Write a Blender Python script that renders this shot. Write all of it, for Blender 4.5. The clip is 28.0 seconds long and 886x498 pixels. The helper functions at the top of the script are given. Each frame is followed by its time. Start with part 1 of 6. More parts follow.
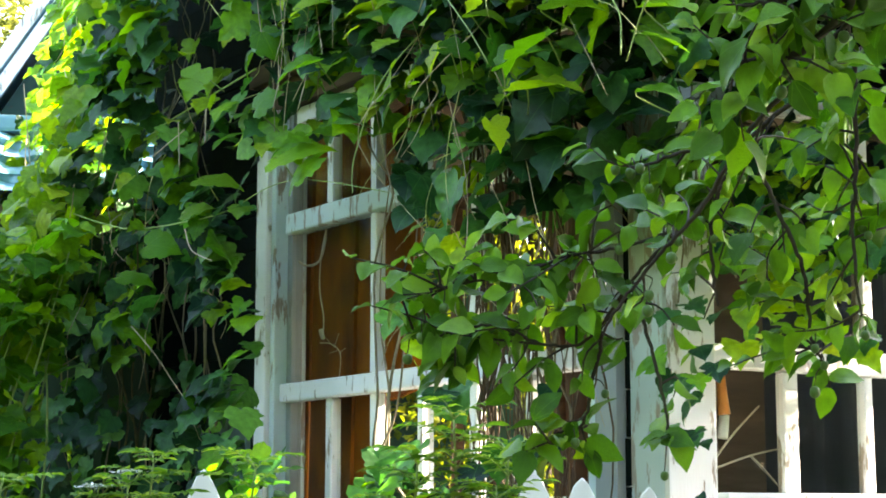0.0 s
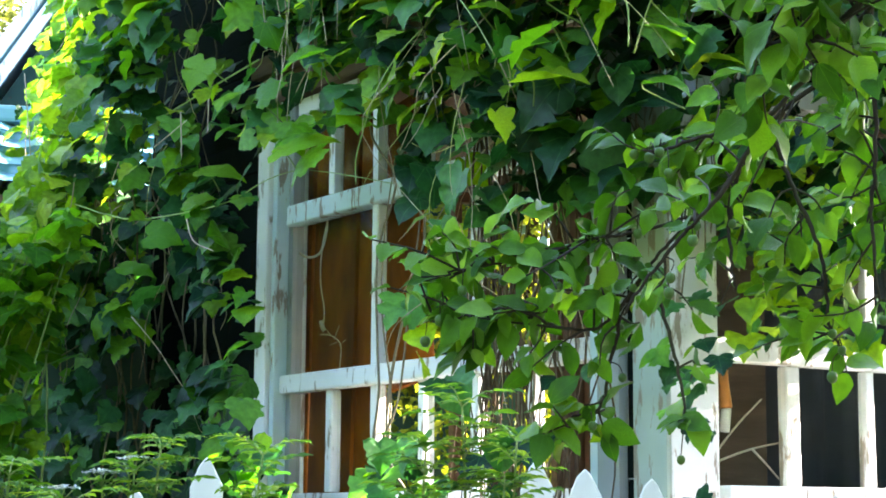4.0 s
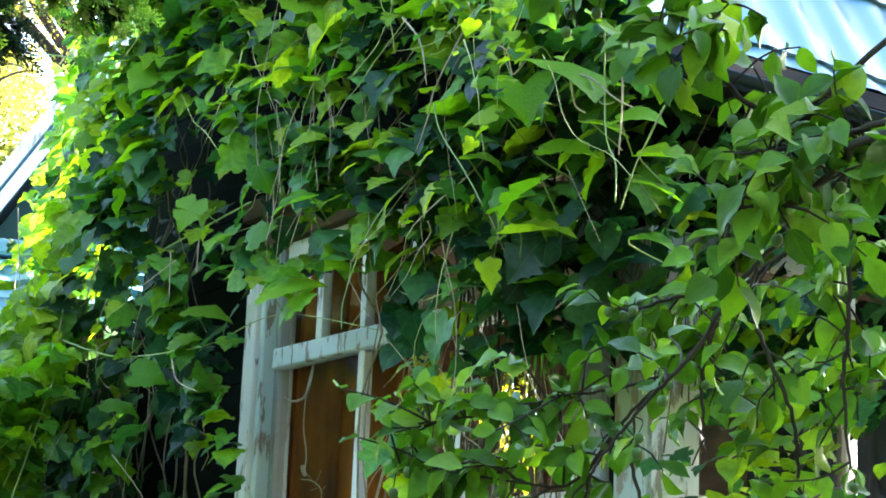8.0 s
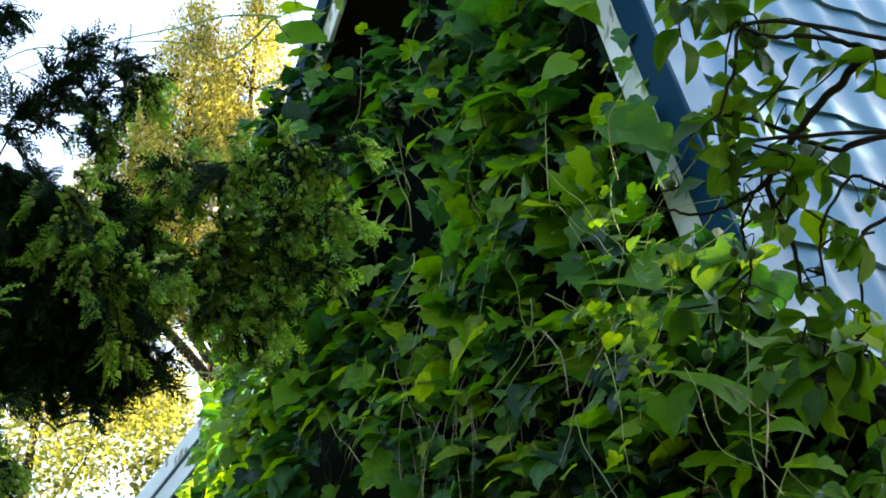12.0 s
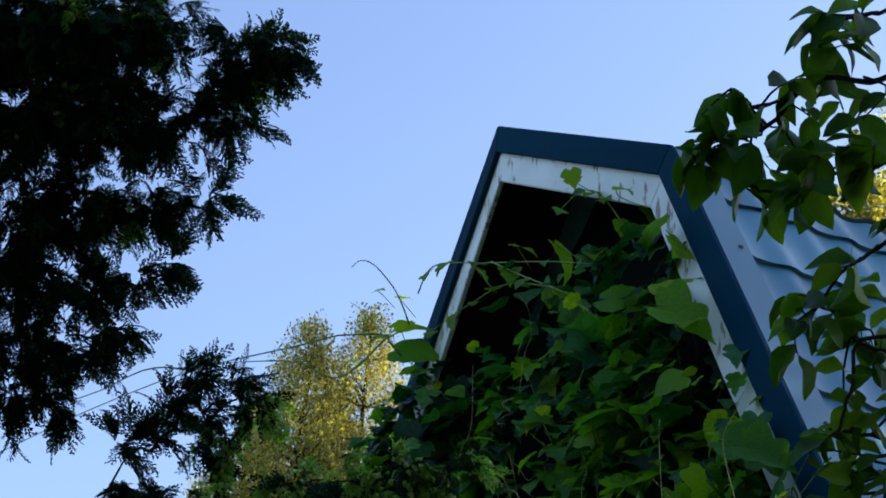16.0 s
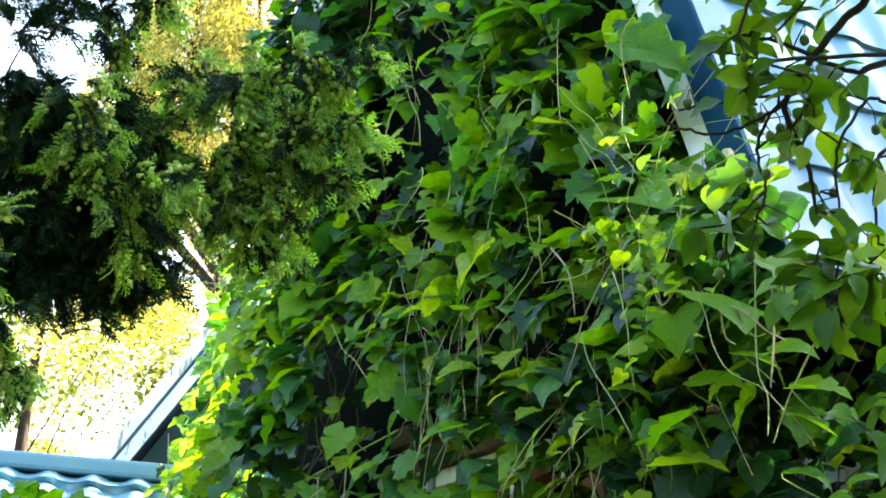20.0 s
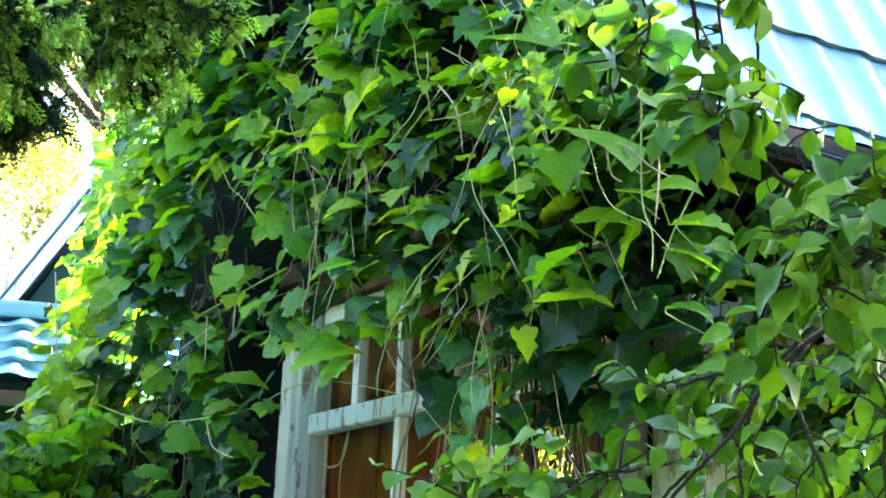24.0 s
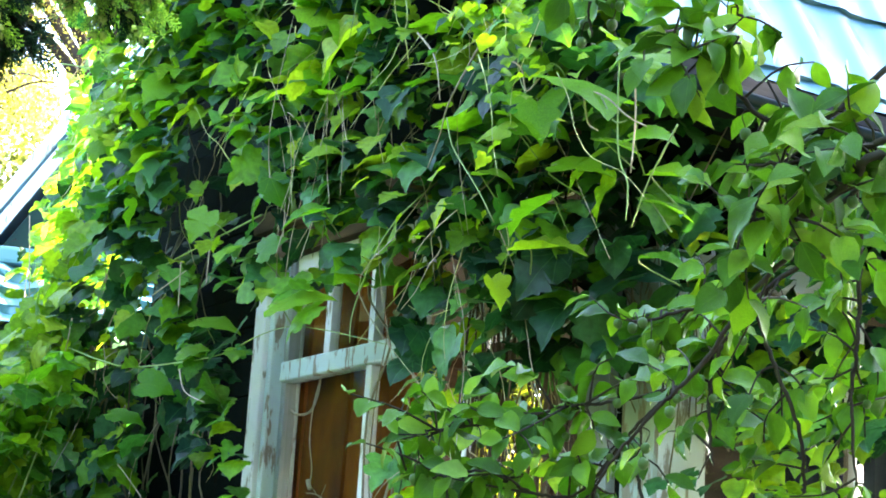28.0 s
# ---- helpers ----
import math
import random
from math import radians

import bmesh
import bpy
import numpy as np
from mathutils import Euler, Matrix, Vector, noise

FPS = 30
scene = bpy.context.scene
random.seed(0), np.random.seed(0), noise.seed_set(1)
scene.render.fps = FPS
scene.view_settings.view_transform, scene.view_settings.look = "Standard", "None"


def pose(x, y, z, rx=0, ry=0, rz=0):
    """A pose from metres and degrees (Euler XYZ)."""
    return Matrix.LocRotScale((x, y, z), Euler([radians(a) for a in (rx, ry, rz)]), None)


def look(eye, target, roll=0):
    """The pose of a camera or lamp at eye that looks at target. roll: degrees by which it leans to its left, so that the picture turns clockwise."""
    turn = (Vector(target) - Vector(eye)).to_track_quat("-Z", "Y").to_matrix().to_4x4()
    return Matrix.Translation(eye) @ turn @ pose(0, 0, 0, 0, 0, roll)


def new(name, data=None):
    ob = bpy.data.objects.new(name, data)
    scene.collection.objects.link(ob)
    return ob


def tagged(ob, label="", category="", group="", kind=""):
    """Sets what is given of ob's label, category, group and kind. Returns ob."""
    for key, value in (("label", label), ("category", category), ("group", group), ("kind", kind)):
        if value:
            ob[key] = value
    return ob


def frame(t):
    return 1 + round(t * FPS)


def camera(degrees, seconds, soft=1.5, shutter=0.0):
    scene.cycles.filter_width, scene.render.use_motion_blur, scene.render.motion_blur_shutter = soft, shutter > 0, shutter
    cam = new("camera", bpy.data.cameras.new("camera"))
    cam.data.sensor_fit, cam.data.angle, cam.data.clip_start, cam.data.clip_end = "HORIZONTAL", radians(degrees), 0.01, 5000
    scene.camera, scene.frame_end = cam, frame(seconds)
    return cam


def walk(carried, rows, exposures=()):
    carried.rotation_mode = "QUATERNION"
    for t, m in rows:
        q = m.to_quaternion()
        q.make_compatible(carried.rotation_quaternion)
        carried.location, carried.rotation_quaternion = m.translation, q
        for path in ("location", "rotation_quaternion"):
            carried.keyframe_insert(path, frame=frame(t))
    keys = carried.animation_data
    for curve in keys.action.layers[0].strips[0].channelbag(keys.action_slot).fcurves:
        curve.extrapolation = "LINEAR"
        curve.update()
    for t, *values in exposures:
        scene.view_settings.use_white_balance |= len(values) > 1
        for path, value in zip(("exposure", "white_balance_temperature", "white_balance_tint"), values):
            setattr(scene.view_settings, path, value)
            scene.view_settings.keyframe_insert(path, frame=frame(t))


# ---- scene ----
# ---------------------------------------------------------------- camera
cam = camera(26.73, 28.0, soft=1.8)
# seconds, place in metres, turn in degrees. x runs along the eaves, y along the gable.
ROWS = [
    (0.0, 0.0103, -0.0066, 1.5618, 98.297, 0.048, -32.719),
    (0.5, 0.0155, -0.01, 1.5599, 98.363, 0.071, -32.786),
    (1.0, 0.0168, -0.0109, 1.5593, 98.363, 0.085, -32.774),
    (1.5, 0.0083, -0.0054, 1.5577, 98.386, 0.053, -32.866),
    (2.0, -0.0012, 0.0008, 1.5498, 98.409, 0.038, -32.963),
    (2.5, -0.0088, 0.0057, 1.5419, 98.3, -0.169, -32.984),
    (3.0, -0.0124, 0.008, 1.5396, 98.18, -0.366, -33.117),
    (3.5, -0.0179, 0.0116, 1.544, 98.206, -0.376, -33.07),
    (5.5, -0.0029, 0.0019, 1.5376, 98.68, -0.526, -32.634),
    (6.0, -0.0062, 0.004, 1.5301, 99.411, -1.035, -32.569),
    (6.5, -0.0056, 0.0036, 1.5285, 100.318, -1.654, -32.615),
    (7.0, -0.001, 0.0006, 1.5324, 101.068, -2.117, -32.811),
    (7.5, 0.0041, -0.0027, 1.5429, 101.7, -2.106, -33.275),
    (8.0, 0.004, -0.0027, 1.5504, 102.741, -2.257, -33.555),
    (8.5, 0.0017, -0.0011, 1.558, 104.4, -2.838, -33.269),
    (9.0, 0.0014, -0.0009, 1.5639, 105.285, -3.272, -33.095),
    (9.5, 0.0013, -0.0009, 1.5694, 106.012, -3.541, -32.864),
    (10.0, 0.001, -0.0006, 1.5698, 106.925, -3.443, -31.846),
    (10.5, 0.001, -0.0006, 1.5733, 107.483, -3.457, -31.367),
    (11.0, 0.0047, -0.0027, 1.5752, 109.023, -3.343, -30.447),
    (11.5, 0.0059, -0.0034, 1.5754, 110.418, -3.028, -29.617),
    (12.0, 0.0055, -0.0031, 1.5753, 111.908, -2.581, -29.065),
    (12.5, 0.0051, -0.0028, 1.5752, 113.205, -2.297, -28.892),
    (14.5, 0.0027, -0.0014, 1.5752, 117.958, -3.495, -27.527),
    (15.0, 0.0023, -0.0012, 1.5752, 119.586, -3.875, -27.041),
    (15.5, 0.0018, -0.0009, 1.5752, 121.079, -3.716, -26.356),
    (16.0, 0.0013, -0.0006, 1.5751, 121.468, -3.826, -25.905),
    (16.5, 0.0008, -0.0004, 1.5751, 121.548, -3.698, -25.775),
    (17.0, 0.0002, -0.0001, 1.575, 121.385, -3.406, -25.681),
    (17.5, -0.0003, 0.0002, 1.575, 120.784, -3.207, -25.591),
    (18.0, -0.0009, 0.0004, 1.5749, 117.808, -3.828, -26.271),
    (18.5, -0.0014, 0.0007, 1.5749, 114.834, -4.18, -27.713),
    (19.0, -0.0019, 0.001, 1.5748, 112.983, -4.386, -28.382),
    (19.5, -0.0024, 0.0013, 1.5748, 111.063, -3.924, -28.491),
    (20.0, -0.0029, 0.0017, 1.5747, 109.312, -3.638, -29.3),
    (20.5, -0.0034, 0.002, 1.5747, 107.223, -3.308, -29.934),
    (21.0, -0.0039, 0.0024, 1.5747, 105.803, -3.095, -30.852),
    (21.5, -0.0043, 0.0027, 1.5747, 105.09, -2.861, -31.596),
    (23.5, -0.0036, 0.0023, 1.5737, 104.503, -2.649, -32.475),
    (24.0, 0.0023, -0.0015, 1.57, 104.556, -2.588, -32.509),
    (24.5, 0.0074, -0.0048, 1.5595, 104.609, -2.532, -32.566),
    (25.0, 0.0088, -0.0058, 1.5495, 104.593, -2.554, -32.78),
    (25.5, 0.0013, -0.0009, 1.5507, 104.442, -2.766, -33.045),
    (26.0, -0.0058, 0.0038, 1.5484, 104.386, -2.784, -33.259),
    (26.5, -0.0077, 0.0052, 1.5454, 104.202, -3.021, -33.622),
    (27.0, -0.0036, 0.0024, 1.5385, 104.059, -3.152, -33.806),
    (27.5, 0.0011, -0.0008, 1.5335, 103.84, -3.27, -33.722),
    (28.0, 0.0037, -0.0025, 1.5345, 103.386, -3.537, -33.546),
]
# seconds, stops, kelvin
STOPS = [(0.0, 0.0, 7600), (1.0, 0.15, 7300), (2.0, 0.2, 6900), (3.0, 0.15, 6750), (5.5, 0.25, 6750), (7.0, 0.25, 6700), (9.0, -0.05, 6800), (10.0, -0.25, 7050), (11.0, -0.50, 7550), (11.5, -0.80, 7400),
         (12.0, -1.35, 7550), (12.5, -2.0, 7300), (14.5, -3.1, 6000), (15.5, -2.98, 6000), (17.4, -2.95, 6000), (18.0, -2.8, 6100), (18.5, -2.0, 6500), (19.0, -1.0, 6900), (19.5, -0.50, 7100), (20.0, -0.22, 7450),
         (21.5, 0.15, 7200), (24.0, 0.42, 6700), (26.0, 0.42, 6600), (28.0, 0.6, 6650)]
BASE_EXPOSURE = 4.03
walk(cam, [(r[0], pose(*r[1:])) for r in ROWS], [(t, BASE_EXPOSURE + s, k, 16.5 + 1.5 * min(1.0, max(0.0, -s / 3.0)) + (1.6 if t >= 24.0 else 0.0)) for t, s, k in STOPS])

# ---------------------------------------------------------------- light
SUN_TO = Vector((0.92, -0.08, 0.40)).normalized()
world = bpy.data.worlds.new("world")
scene.world = world
world.use_nodes = True
wn = world.node_tree.nodes
sky = wn.new("ShaderNodeTexSky")
sky.sky_type = 'NISHITA'
sky.sun_disc = False
sky.sun_elevation = math.asin(SUN_TO.z)
sky.sun_rotation = math.atan2(SUN_TO.x, SUN_TO.y)
wn["Background"].inputs["Strength"].default_value = 0.15
world.node_tree.links.new(sky.outputs[0], wn["Background"].inputs["Color"])
sun = new("sun", bpy.data.lights.new("sun", 'SUN'))
sun.data.energy = 5.0
sun.data.angle = radians(0.53)
sun.data.color = (1.0, 0.93, 0.80)
sun.matrix_world = look((6, -2, 9), Vector((6, -2, 9)) - SUN_TO)


# ---------------------------------------------------------------- material tools
def nodes_of(name):
    m = bpy.data.materials.new(name)
    m.use_nodes = True
    t = m.node_tree
    return m, t, t.nodes["Principled BSDF"]


def node(t, kind, inputs=None):
    n = t.nodes.new(kind)
    for k, v in (inputs or {}).items():
        if isinstance(v, bpy.types.NodeSocket):
            t.links.new(v, n.inputs[k])
        else:
            n.inputs[k].default_value = v
    return n


def mathn(t, op, a, b=0.0, c=0.0):
    n = t.nodes.new("ShaderNodeMath")
    n.operation = op
    for i, v in enumerate((a, b, c)):
        if isinstance(v, bpy.types.NodeSocket):
            t.links.new(v, n.inputs[i])
        else:
            n.inputs[i].default_value = v
    return n.outputs[0]


def ramp(t, fac, stops):
    n = t.nodes.new("ShaderNodeValToRGB")
    e = n.color_ramp.elements
    while len(e) < len(stops):
        e.new(0.5)
    for el, (p, c) in zip(e, stops):
        el.position, el.color = p, (*c, 1.0) if len(c) == 3 else c
    t.links.new(fac, n.inputs[0])
    return n.outputs[0]


def mixc(t, fac, a, b, blend='MIX'):
    n = t.nodes.new("ShaderNodeMix")
    n.data_type, n.blend_type = 'RGBA', blend
    for i, v in ((0, fac), (6, a), (7, b)):
        if isinstance(v, bpy.types.NodeSocket):
            t.links.new(v, n.inputs[i])
        else:
            n.inputs[i].default_value = (*v, 1.0) if isinstance(v, tuple) else v
    return n.outputs[2]


def noise_of(t, scale, detail=4.0, rough=0.55, vec=None, stretch=None):
    tc = t.nodes.new("ShaderNodeTexCoord")
    v = vec or tc.outputs["Object"]
    if stretch:
        mp = node(t, "ShaderNodeMapping", {"Vector": v, "Scale": stretch})
        v = mp.outputs[0]
    return node(t, "ShaderNodeTexNoise", {"Vector": v, "Scale": scale, "Detail": detail, "Roughness": rough}).outputs["Fac"]


def bump_to(t, bsdf, height, strength, dist=0.01):
    b = node(t, "ShaderNodeBump", {"Height": height, "Strength": strength, "Distance": dist})
    t.links.new(b.outputs[0], bsdf.inputs["Normal"])


def random_of(t):
    """One value from 0 to 1 for each object and each loose piece of a mesh."""
    a = t.nodes.new("ShaderNodeObjectInfo").outputs["Random"]
    b = t.nodes.new("ShaderNodeNewGeometry").outputs["Random Per Island"]
    return mathn(t, 'FRACT', mathn(t, 'ADD', a, b))


def leaf_material(name, dark, mid, light, yellow, veins=5.0, shine=0.35, gloss=0.42, spec=0.18, through_tint=(1.9, 1.9, 0.45)):
    """Green leaf: colour differs from leaf to leaf, veins by the leaf's own coordinates, light shines through."""
    m, t, b = nodes_of(name)
    r = random_of(t)
    col = ramp(t, r, [(0.0, dark), (0.38, mid), (0.78, light), (1.0, yellow)])
    uv = t.nodes.new("ShaderNodeUVMap").outputs[0]
    sp = node(t, "ShaderNodeSeparateXYZ", {0: uv})
    u, v = sp.outputs[0], sp.outputs[1]
    ang = mathn(t, 'ARCTAN2', u, mathn(t, 'ADD', v, 0.02))
    rad = mathn(t, 'SQRT', mathn(t, 'ADD', mathn(t, 'MULTIPLY', u, u), mathn(t, 'MULTIPLY', v, v)))
    off = mathn(t, 'MULTIPLY', mathn(t, 'ABSOLUTE', mathn(t, 'SINE', mathn(t, 'MULTIPLY', ang, veins))), rad)
    vein = node(t, "ShaderNodeMapRange", {0: off, 1: 0.012, 2: 0.05, 3: 1.0, 4: 0.0}).outputs[0]
    n1 = noise_of(t, 45.0, 5.0)
    n2 = noise_of(t, 9.0, 2.0)
    col = mixc(t, mathn(t, 'MULTIPLY', vein, 0.35), col, light)
    blotch = node(t, "ShaderNodeMapRange", {0: n1, 1: 0.35, 2: 0.7, 3: 0.72, 4: 1.18}).outputs[0]
    col = mixc(t, 1.0, col, node(t, "ShaderNodeCombineColor", {0: blotch, 1: blotch, 2: blotch}).outputs[0], 'MULTIPLY')
    spots = node(t, "ShaderNodeMapRange", {0: n2, 1: 0.68, 2: 0.78, 3: 0.0, 4: 0.16}).outputs[0]
    col = mixc(t, spots, col, (0.16, 0.13, 0.03))
    t.links.new(col, b.inputs["Base Color"])
    b.inputs["Roughness"].default_value = gloss
    b.inputs["Specular IOR Level"].default_value = spec
    bump_to(t, b, mathn(t, 'ADD', mathn(t, 'MULTIPLY', vein, -0.6), n1), 0.35, 0.004)
    tr = node(t, "ShaderNodeBsdfTranslucent", {"Color": mixc(t, 1.0, col, through_tint, 'MULTIPLY')})
    mx = node(t, "ShaderNodeMixShader", {0: shine, 1: b.outputs[0], 2: tr.outputs[0]})
    t.links.new(mx.outputs[0], t.nodes["Material Output"].inputs["Surface"])
    return m


def plain_material(name, c1, c2, scale, rough=0.7, metal=0.0, bump=0.2, stretch=None, c3=None, spec=0.5):
    m, t, b = nodes_of(name)
    n1 = noise_of(t, scale, 6.0, 0.6, stretch=stretch)
    n2 = noise_of(t, scale * 0.17 + 0.7, 3.0)
    r = random_of(t)
    col = mixc(t, node(t, "ShaderNodeMapRange", {0: n1, 1: 0.3, 2: 0.72, 3: 0.0, 4: 1.0}).outputs[0], c1, c2)
    if c3:
        col = mixc(t, node(t, "ShaderNodeMapRange", {0: n2, 1: 0.5, 2: 0.66, 3: 0.0, 4: 0.8}).outputs[0], col, c3)
    tone = node(t, "ShaderNodeMapRange", {0: r, 1: 0.0, 2: 1.0, 3: 0.82, 4: 1.15}).outputs[0]
    col = mixc(t, 1.0, col, node(t, "ShaderNodeCombineColor", {0: tone, 1: tone, 2: tone}).outputs[0], 'MULTIPLY')
    t.links.new(col, b.inputs["Base Color"])
    rg = node(t, "ShaderNodeMapRange", {0: n1, 1: 0.2, 2: 0.8, 3: max(rough - 0.12, 0.03), 4: min(rough + 0.12, 1.0)}).outputs[0]
    t.links.new(rg, b.inputs["Roughness"])
    b.inputs["Metallic"].default_value = metal
    b.inputs["Specular IOR Level"].default_value = spec
    bump_to(t, b, n1, bump, 0.006)
    return m


def paint_material(name, paint, shade, wood, flake=0.60, stretch=(1.0, 1.0, 0.25), rough=0.55, spec=0.5):
    """Old oil paint that flakes off bare grey wood."""
    m, t, b = nodes_of(name)
    n1 = noise_of(t, 26.0, 6.0, 0.62, stretch=stretch)
    n2 = noise_of(t, 4.0, 3.0)
    n3 = noise_of(t, 160.0, 4.0, stretch=(1.0, 1.0, 0.1))
    chips = node(t, "ShaderNodeMapRange", {0: mathn(t, 'ADD', mathn(t, 'MULTIPLY', n1, 0.75), mathn(t, 'MULTIPLY', n2, 0.3)), 1: flake, 2: flake + 0.035, 3: 0.0, 4: 1.0}).outputs[0]
    col = mixc(t, node(t, "ShaderNodeMapRange", {0: n2, 1: 0.3, 2: 0.7, 3: 0.0, 4: 1.0}).outputs[0], paint, shade)
    grain = mixc(t, n3, wood, tuple(min(1.0, c * 1.7) for c in wood))
    t.links.new(mixc(t, chips, col, grain), b.inputs["Base Color"])
    b.inputs["Roughness"].default_value = rough
    b.inputs["Specular IOR Level"].default_value = spec
    bump_to(t, b, mathn(t, 'ADD', mathn(t, 'MULTIPLY', chips, -1.0), mathn(t, 'MULTIPLY', n3, 0.4)), 0.5, 0.004)
    return m


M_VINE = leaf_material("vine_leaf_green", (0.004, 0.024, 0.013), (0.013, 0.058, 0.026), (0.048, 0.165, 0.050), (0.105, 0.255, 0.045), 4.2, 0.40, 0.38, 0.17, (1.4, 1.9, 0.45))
# lighter copies of the vine leaf: new growth, with light put into the colour
M_FRESH_LIT = leaf_material("fresh_lit_vine_leaf", (0.028, 0.125, 0.012), (0.066, 0.213, 0.015), (0.125, 0.290, 0.018), (0.215, 0.360, 0.026), 4.2, 0.5, 0.40, 0.16, (2.1, 1.9, 0.3))
M_YOUNG_LIT = leaf_material("young_sunlit_vine_leaf", (0.055, 0.150, 0.010), (0.110, 0.235, 0.014), (0.180, 0.310, 0.018), (0.27, 0.37, 0.03), 4.2, 0.5)
M_PLUM = leaf_material("plum_leaf_green", (0.022, 0.083, 0.008), (0.052, 0.155, 0.013), (0.099, 0.235, 0.018), (0.166, 0.290, 0.026), 6.5, 0.26, 0.42, 0.17, (1.7, 1.9, 0.35))
# dark and light copies: body shade and plume light sit in the thuja colours
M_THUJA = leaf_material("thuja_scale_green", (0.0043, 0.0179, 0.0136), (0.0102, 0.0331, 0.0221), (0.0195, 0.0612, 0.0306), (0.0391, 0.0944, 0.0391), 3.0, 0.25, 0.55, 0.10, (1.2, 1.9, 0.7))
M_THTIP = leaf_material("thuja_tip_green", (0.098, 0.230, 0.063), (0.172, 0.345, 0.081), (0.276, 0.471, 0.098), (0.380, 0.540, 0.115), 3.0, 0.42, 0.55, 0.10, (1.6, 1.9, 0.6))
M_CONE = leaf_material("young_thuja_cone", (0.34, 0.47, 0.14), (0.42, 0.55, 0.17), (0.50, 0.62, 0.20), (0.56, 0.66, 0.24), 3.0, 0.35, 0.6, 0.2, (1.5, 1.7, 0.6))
M_FARTREE = leaf_material("far_tree_green", (0.070, 0.086, 0.035), (0.164, 0.183, 0.086), (0.257, 0.269, 0.148), (0.328, 0.328, 0.211), 3.0, 0.5, 0.6, 0.1)
M_SHRUB = leaf_material("shrub_leaf_green", (0.06, 0.09, 0.012), (0.13, 0.16, 0.020), (0.23, 0.245, 0.032), (0.33, 0.31, 0.055), 3.0, 0.45, 0.6, 0.1)
M_GOLD = leaf_material("golden_tree_leaf", (0.105, 0.100, 0.028), (0.24, 0.22, 0.066), (0.38, 0.345, 0.115), (0.48, 0.42, 0.15), 3.0, 0.48, 0.6, 0.1)
M_WEED = leaf_material("weed_green", (0.027, 0.094, 0.018), (0.069, 0.169, 0.027), (0.138, 0.263, 0.043), (0.250, 0.338, 0.062), 3.0, 0.45, 0.6, 0.12)
M_STEM = plain_material("vine_stem_brown", (0.10, 0.085, 0.045), (0.20, 0.17, 0.10), 60, 0.75, 0, 0.3)
M_GREENSTEM = plain_material("green_stem", (0.12, 0.22, 0.04), (0.22, 0.30, 0.07), 40, 0.6, 0, 0.2)
M_TENDRIL = plain_material("pale_tendril_green", (0.28, 0.35, 0.08), (0.50, 0.49, 0.18), 40, 0.6, 0, 0.2)
M_DRYSTEM = plain_material("dry_stem_straw", (0.20, 0.15, 0.085), (0.46, 0.38, 0.24), 60, 0.8, 0, 0.3)
M_BARK = plain_material("plum_bark_grey", (0.016, 0.013, 0.011), (0.042, 0.035, 0.030), 35, 0.9, 0, 0.8, (1, 1, 0.4), (0.05, 0.05, 0.038), 0.15)
M_THBARK = plain_material("thuja_bark_brown", (0.025, 0.018, 0.013), (0.06, 0.042, 0.03), 30, 0.9, 0, 0.8, (1, 1, 0.2), None, 0.15)
M_FRUIT = plain_material("unripe_plum_green", (0.045, 0.11, 0.028), (0.075, 0.15, 0.04), 30, 0.5, 0, 0.05, None, (0.07, 0.11, 0.05), 0.2)
M_WHITE = paint_material("old_white_paint", (0.79, 0.80, 0.80), (0.64, 0.67, 0.67), (0.22, 0.19, 0.15), 0.585)
M_WORN = paint_material("worn_grey_blue_paint", (0.22, 0.25, 0.25), (0.30, 0.34, 0.33), (0.14, 0.13, 0.11), 0.60)
M_AQUA = paint_material("pale_aqua_paint", (0.48, 0.62, 0.64), (0.58, 0.69, 0.70), (0.20, 0.17, 0.14), 0.56)
M_PALEGREEN = paint_material("pale_grey_green_paint", (0.30, 0.37, 0.32), (0.38, 0.45, 0.38), (0.18, 0.15, 0.11), 0.55)
M_GREENWALL = paint_material("faded_green_paint", (0.028, 0.062, 0.052), (0.042, 0.08, 0.066), (0.05, 0.042, 0.034), 0.62, (1.0, 0.25, 1.0), 0.8, 0.15)
# near-black green: leaf and eaves shade on the walls is put into the colour
M_SHADEWALL = paint_material("shade_dark_green_paint", (0.0035, 0.006, 0.006), (0.006, 0.010, 0.009), (0.006, 0.005, 0.004), 0.60, (1.0, 1.0, 0.25), 0.9, 0.02)
M_PLANK = paint_material("faded_blue_green_board", (0.075, 0.115, 0.105), (0.10, 0.145, 0.13), (0.09, 0.08, 0.065), 0.60, (1.0, 1.0, 0.25), 0.8, 0.15)
M_ROOF = plain_material("teal_coated_steel", (0.105, 0.265, 0.345), (0.13, 0.30, 0.385), 3.0, 0.42, 0.0, 0.03, None, (0.14, 0.305, 0.37))
M_TRIM = plain_material("dark_teal_steel", (0.001, 0.028, 0.056), (0.002, 0.036, 0.070), 4.0, 0.8, 0.0, 0.03, None, None, 0.0)
M_TRIM.node_tree.nodes["Principled BSDF"].inputs["Specular IOR Level"].default_value = 0.06
M_GUTTER = plain_material("teal_gutter_steel", (0.003, 0.018, 0.024), (0.006, 0.028, 0.036), 5.0, 0.45, 0.0, 0.03, None, None, 0.2)
M_CAP = plain_material("teal_gutter_end", (0.010, 0.055, 0.075), (0.016, 0.075, 0.10), 5.0, 0.4, 0.0, 0.03, None, None, 0.3)
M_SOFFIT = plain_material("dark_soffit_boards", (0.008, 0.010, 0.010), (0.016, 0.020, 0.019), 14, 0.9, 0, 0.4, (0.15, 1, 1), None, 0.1)
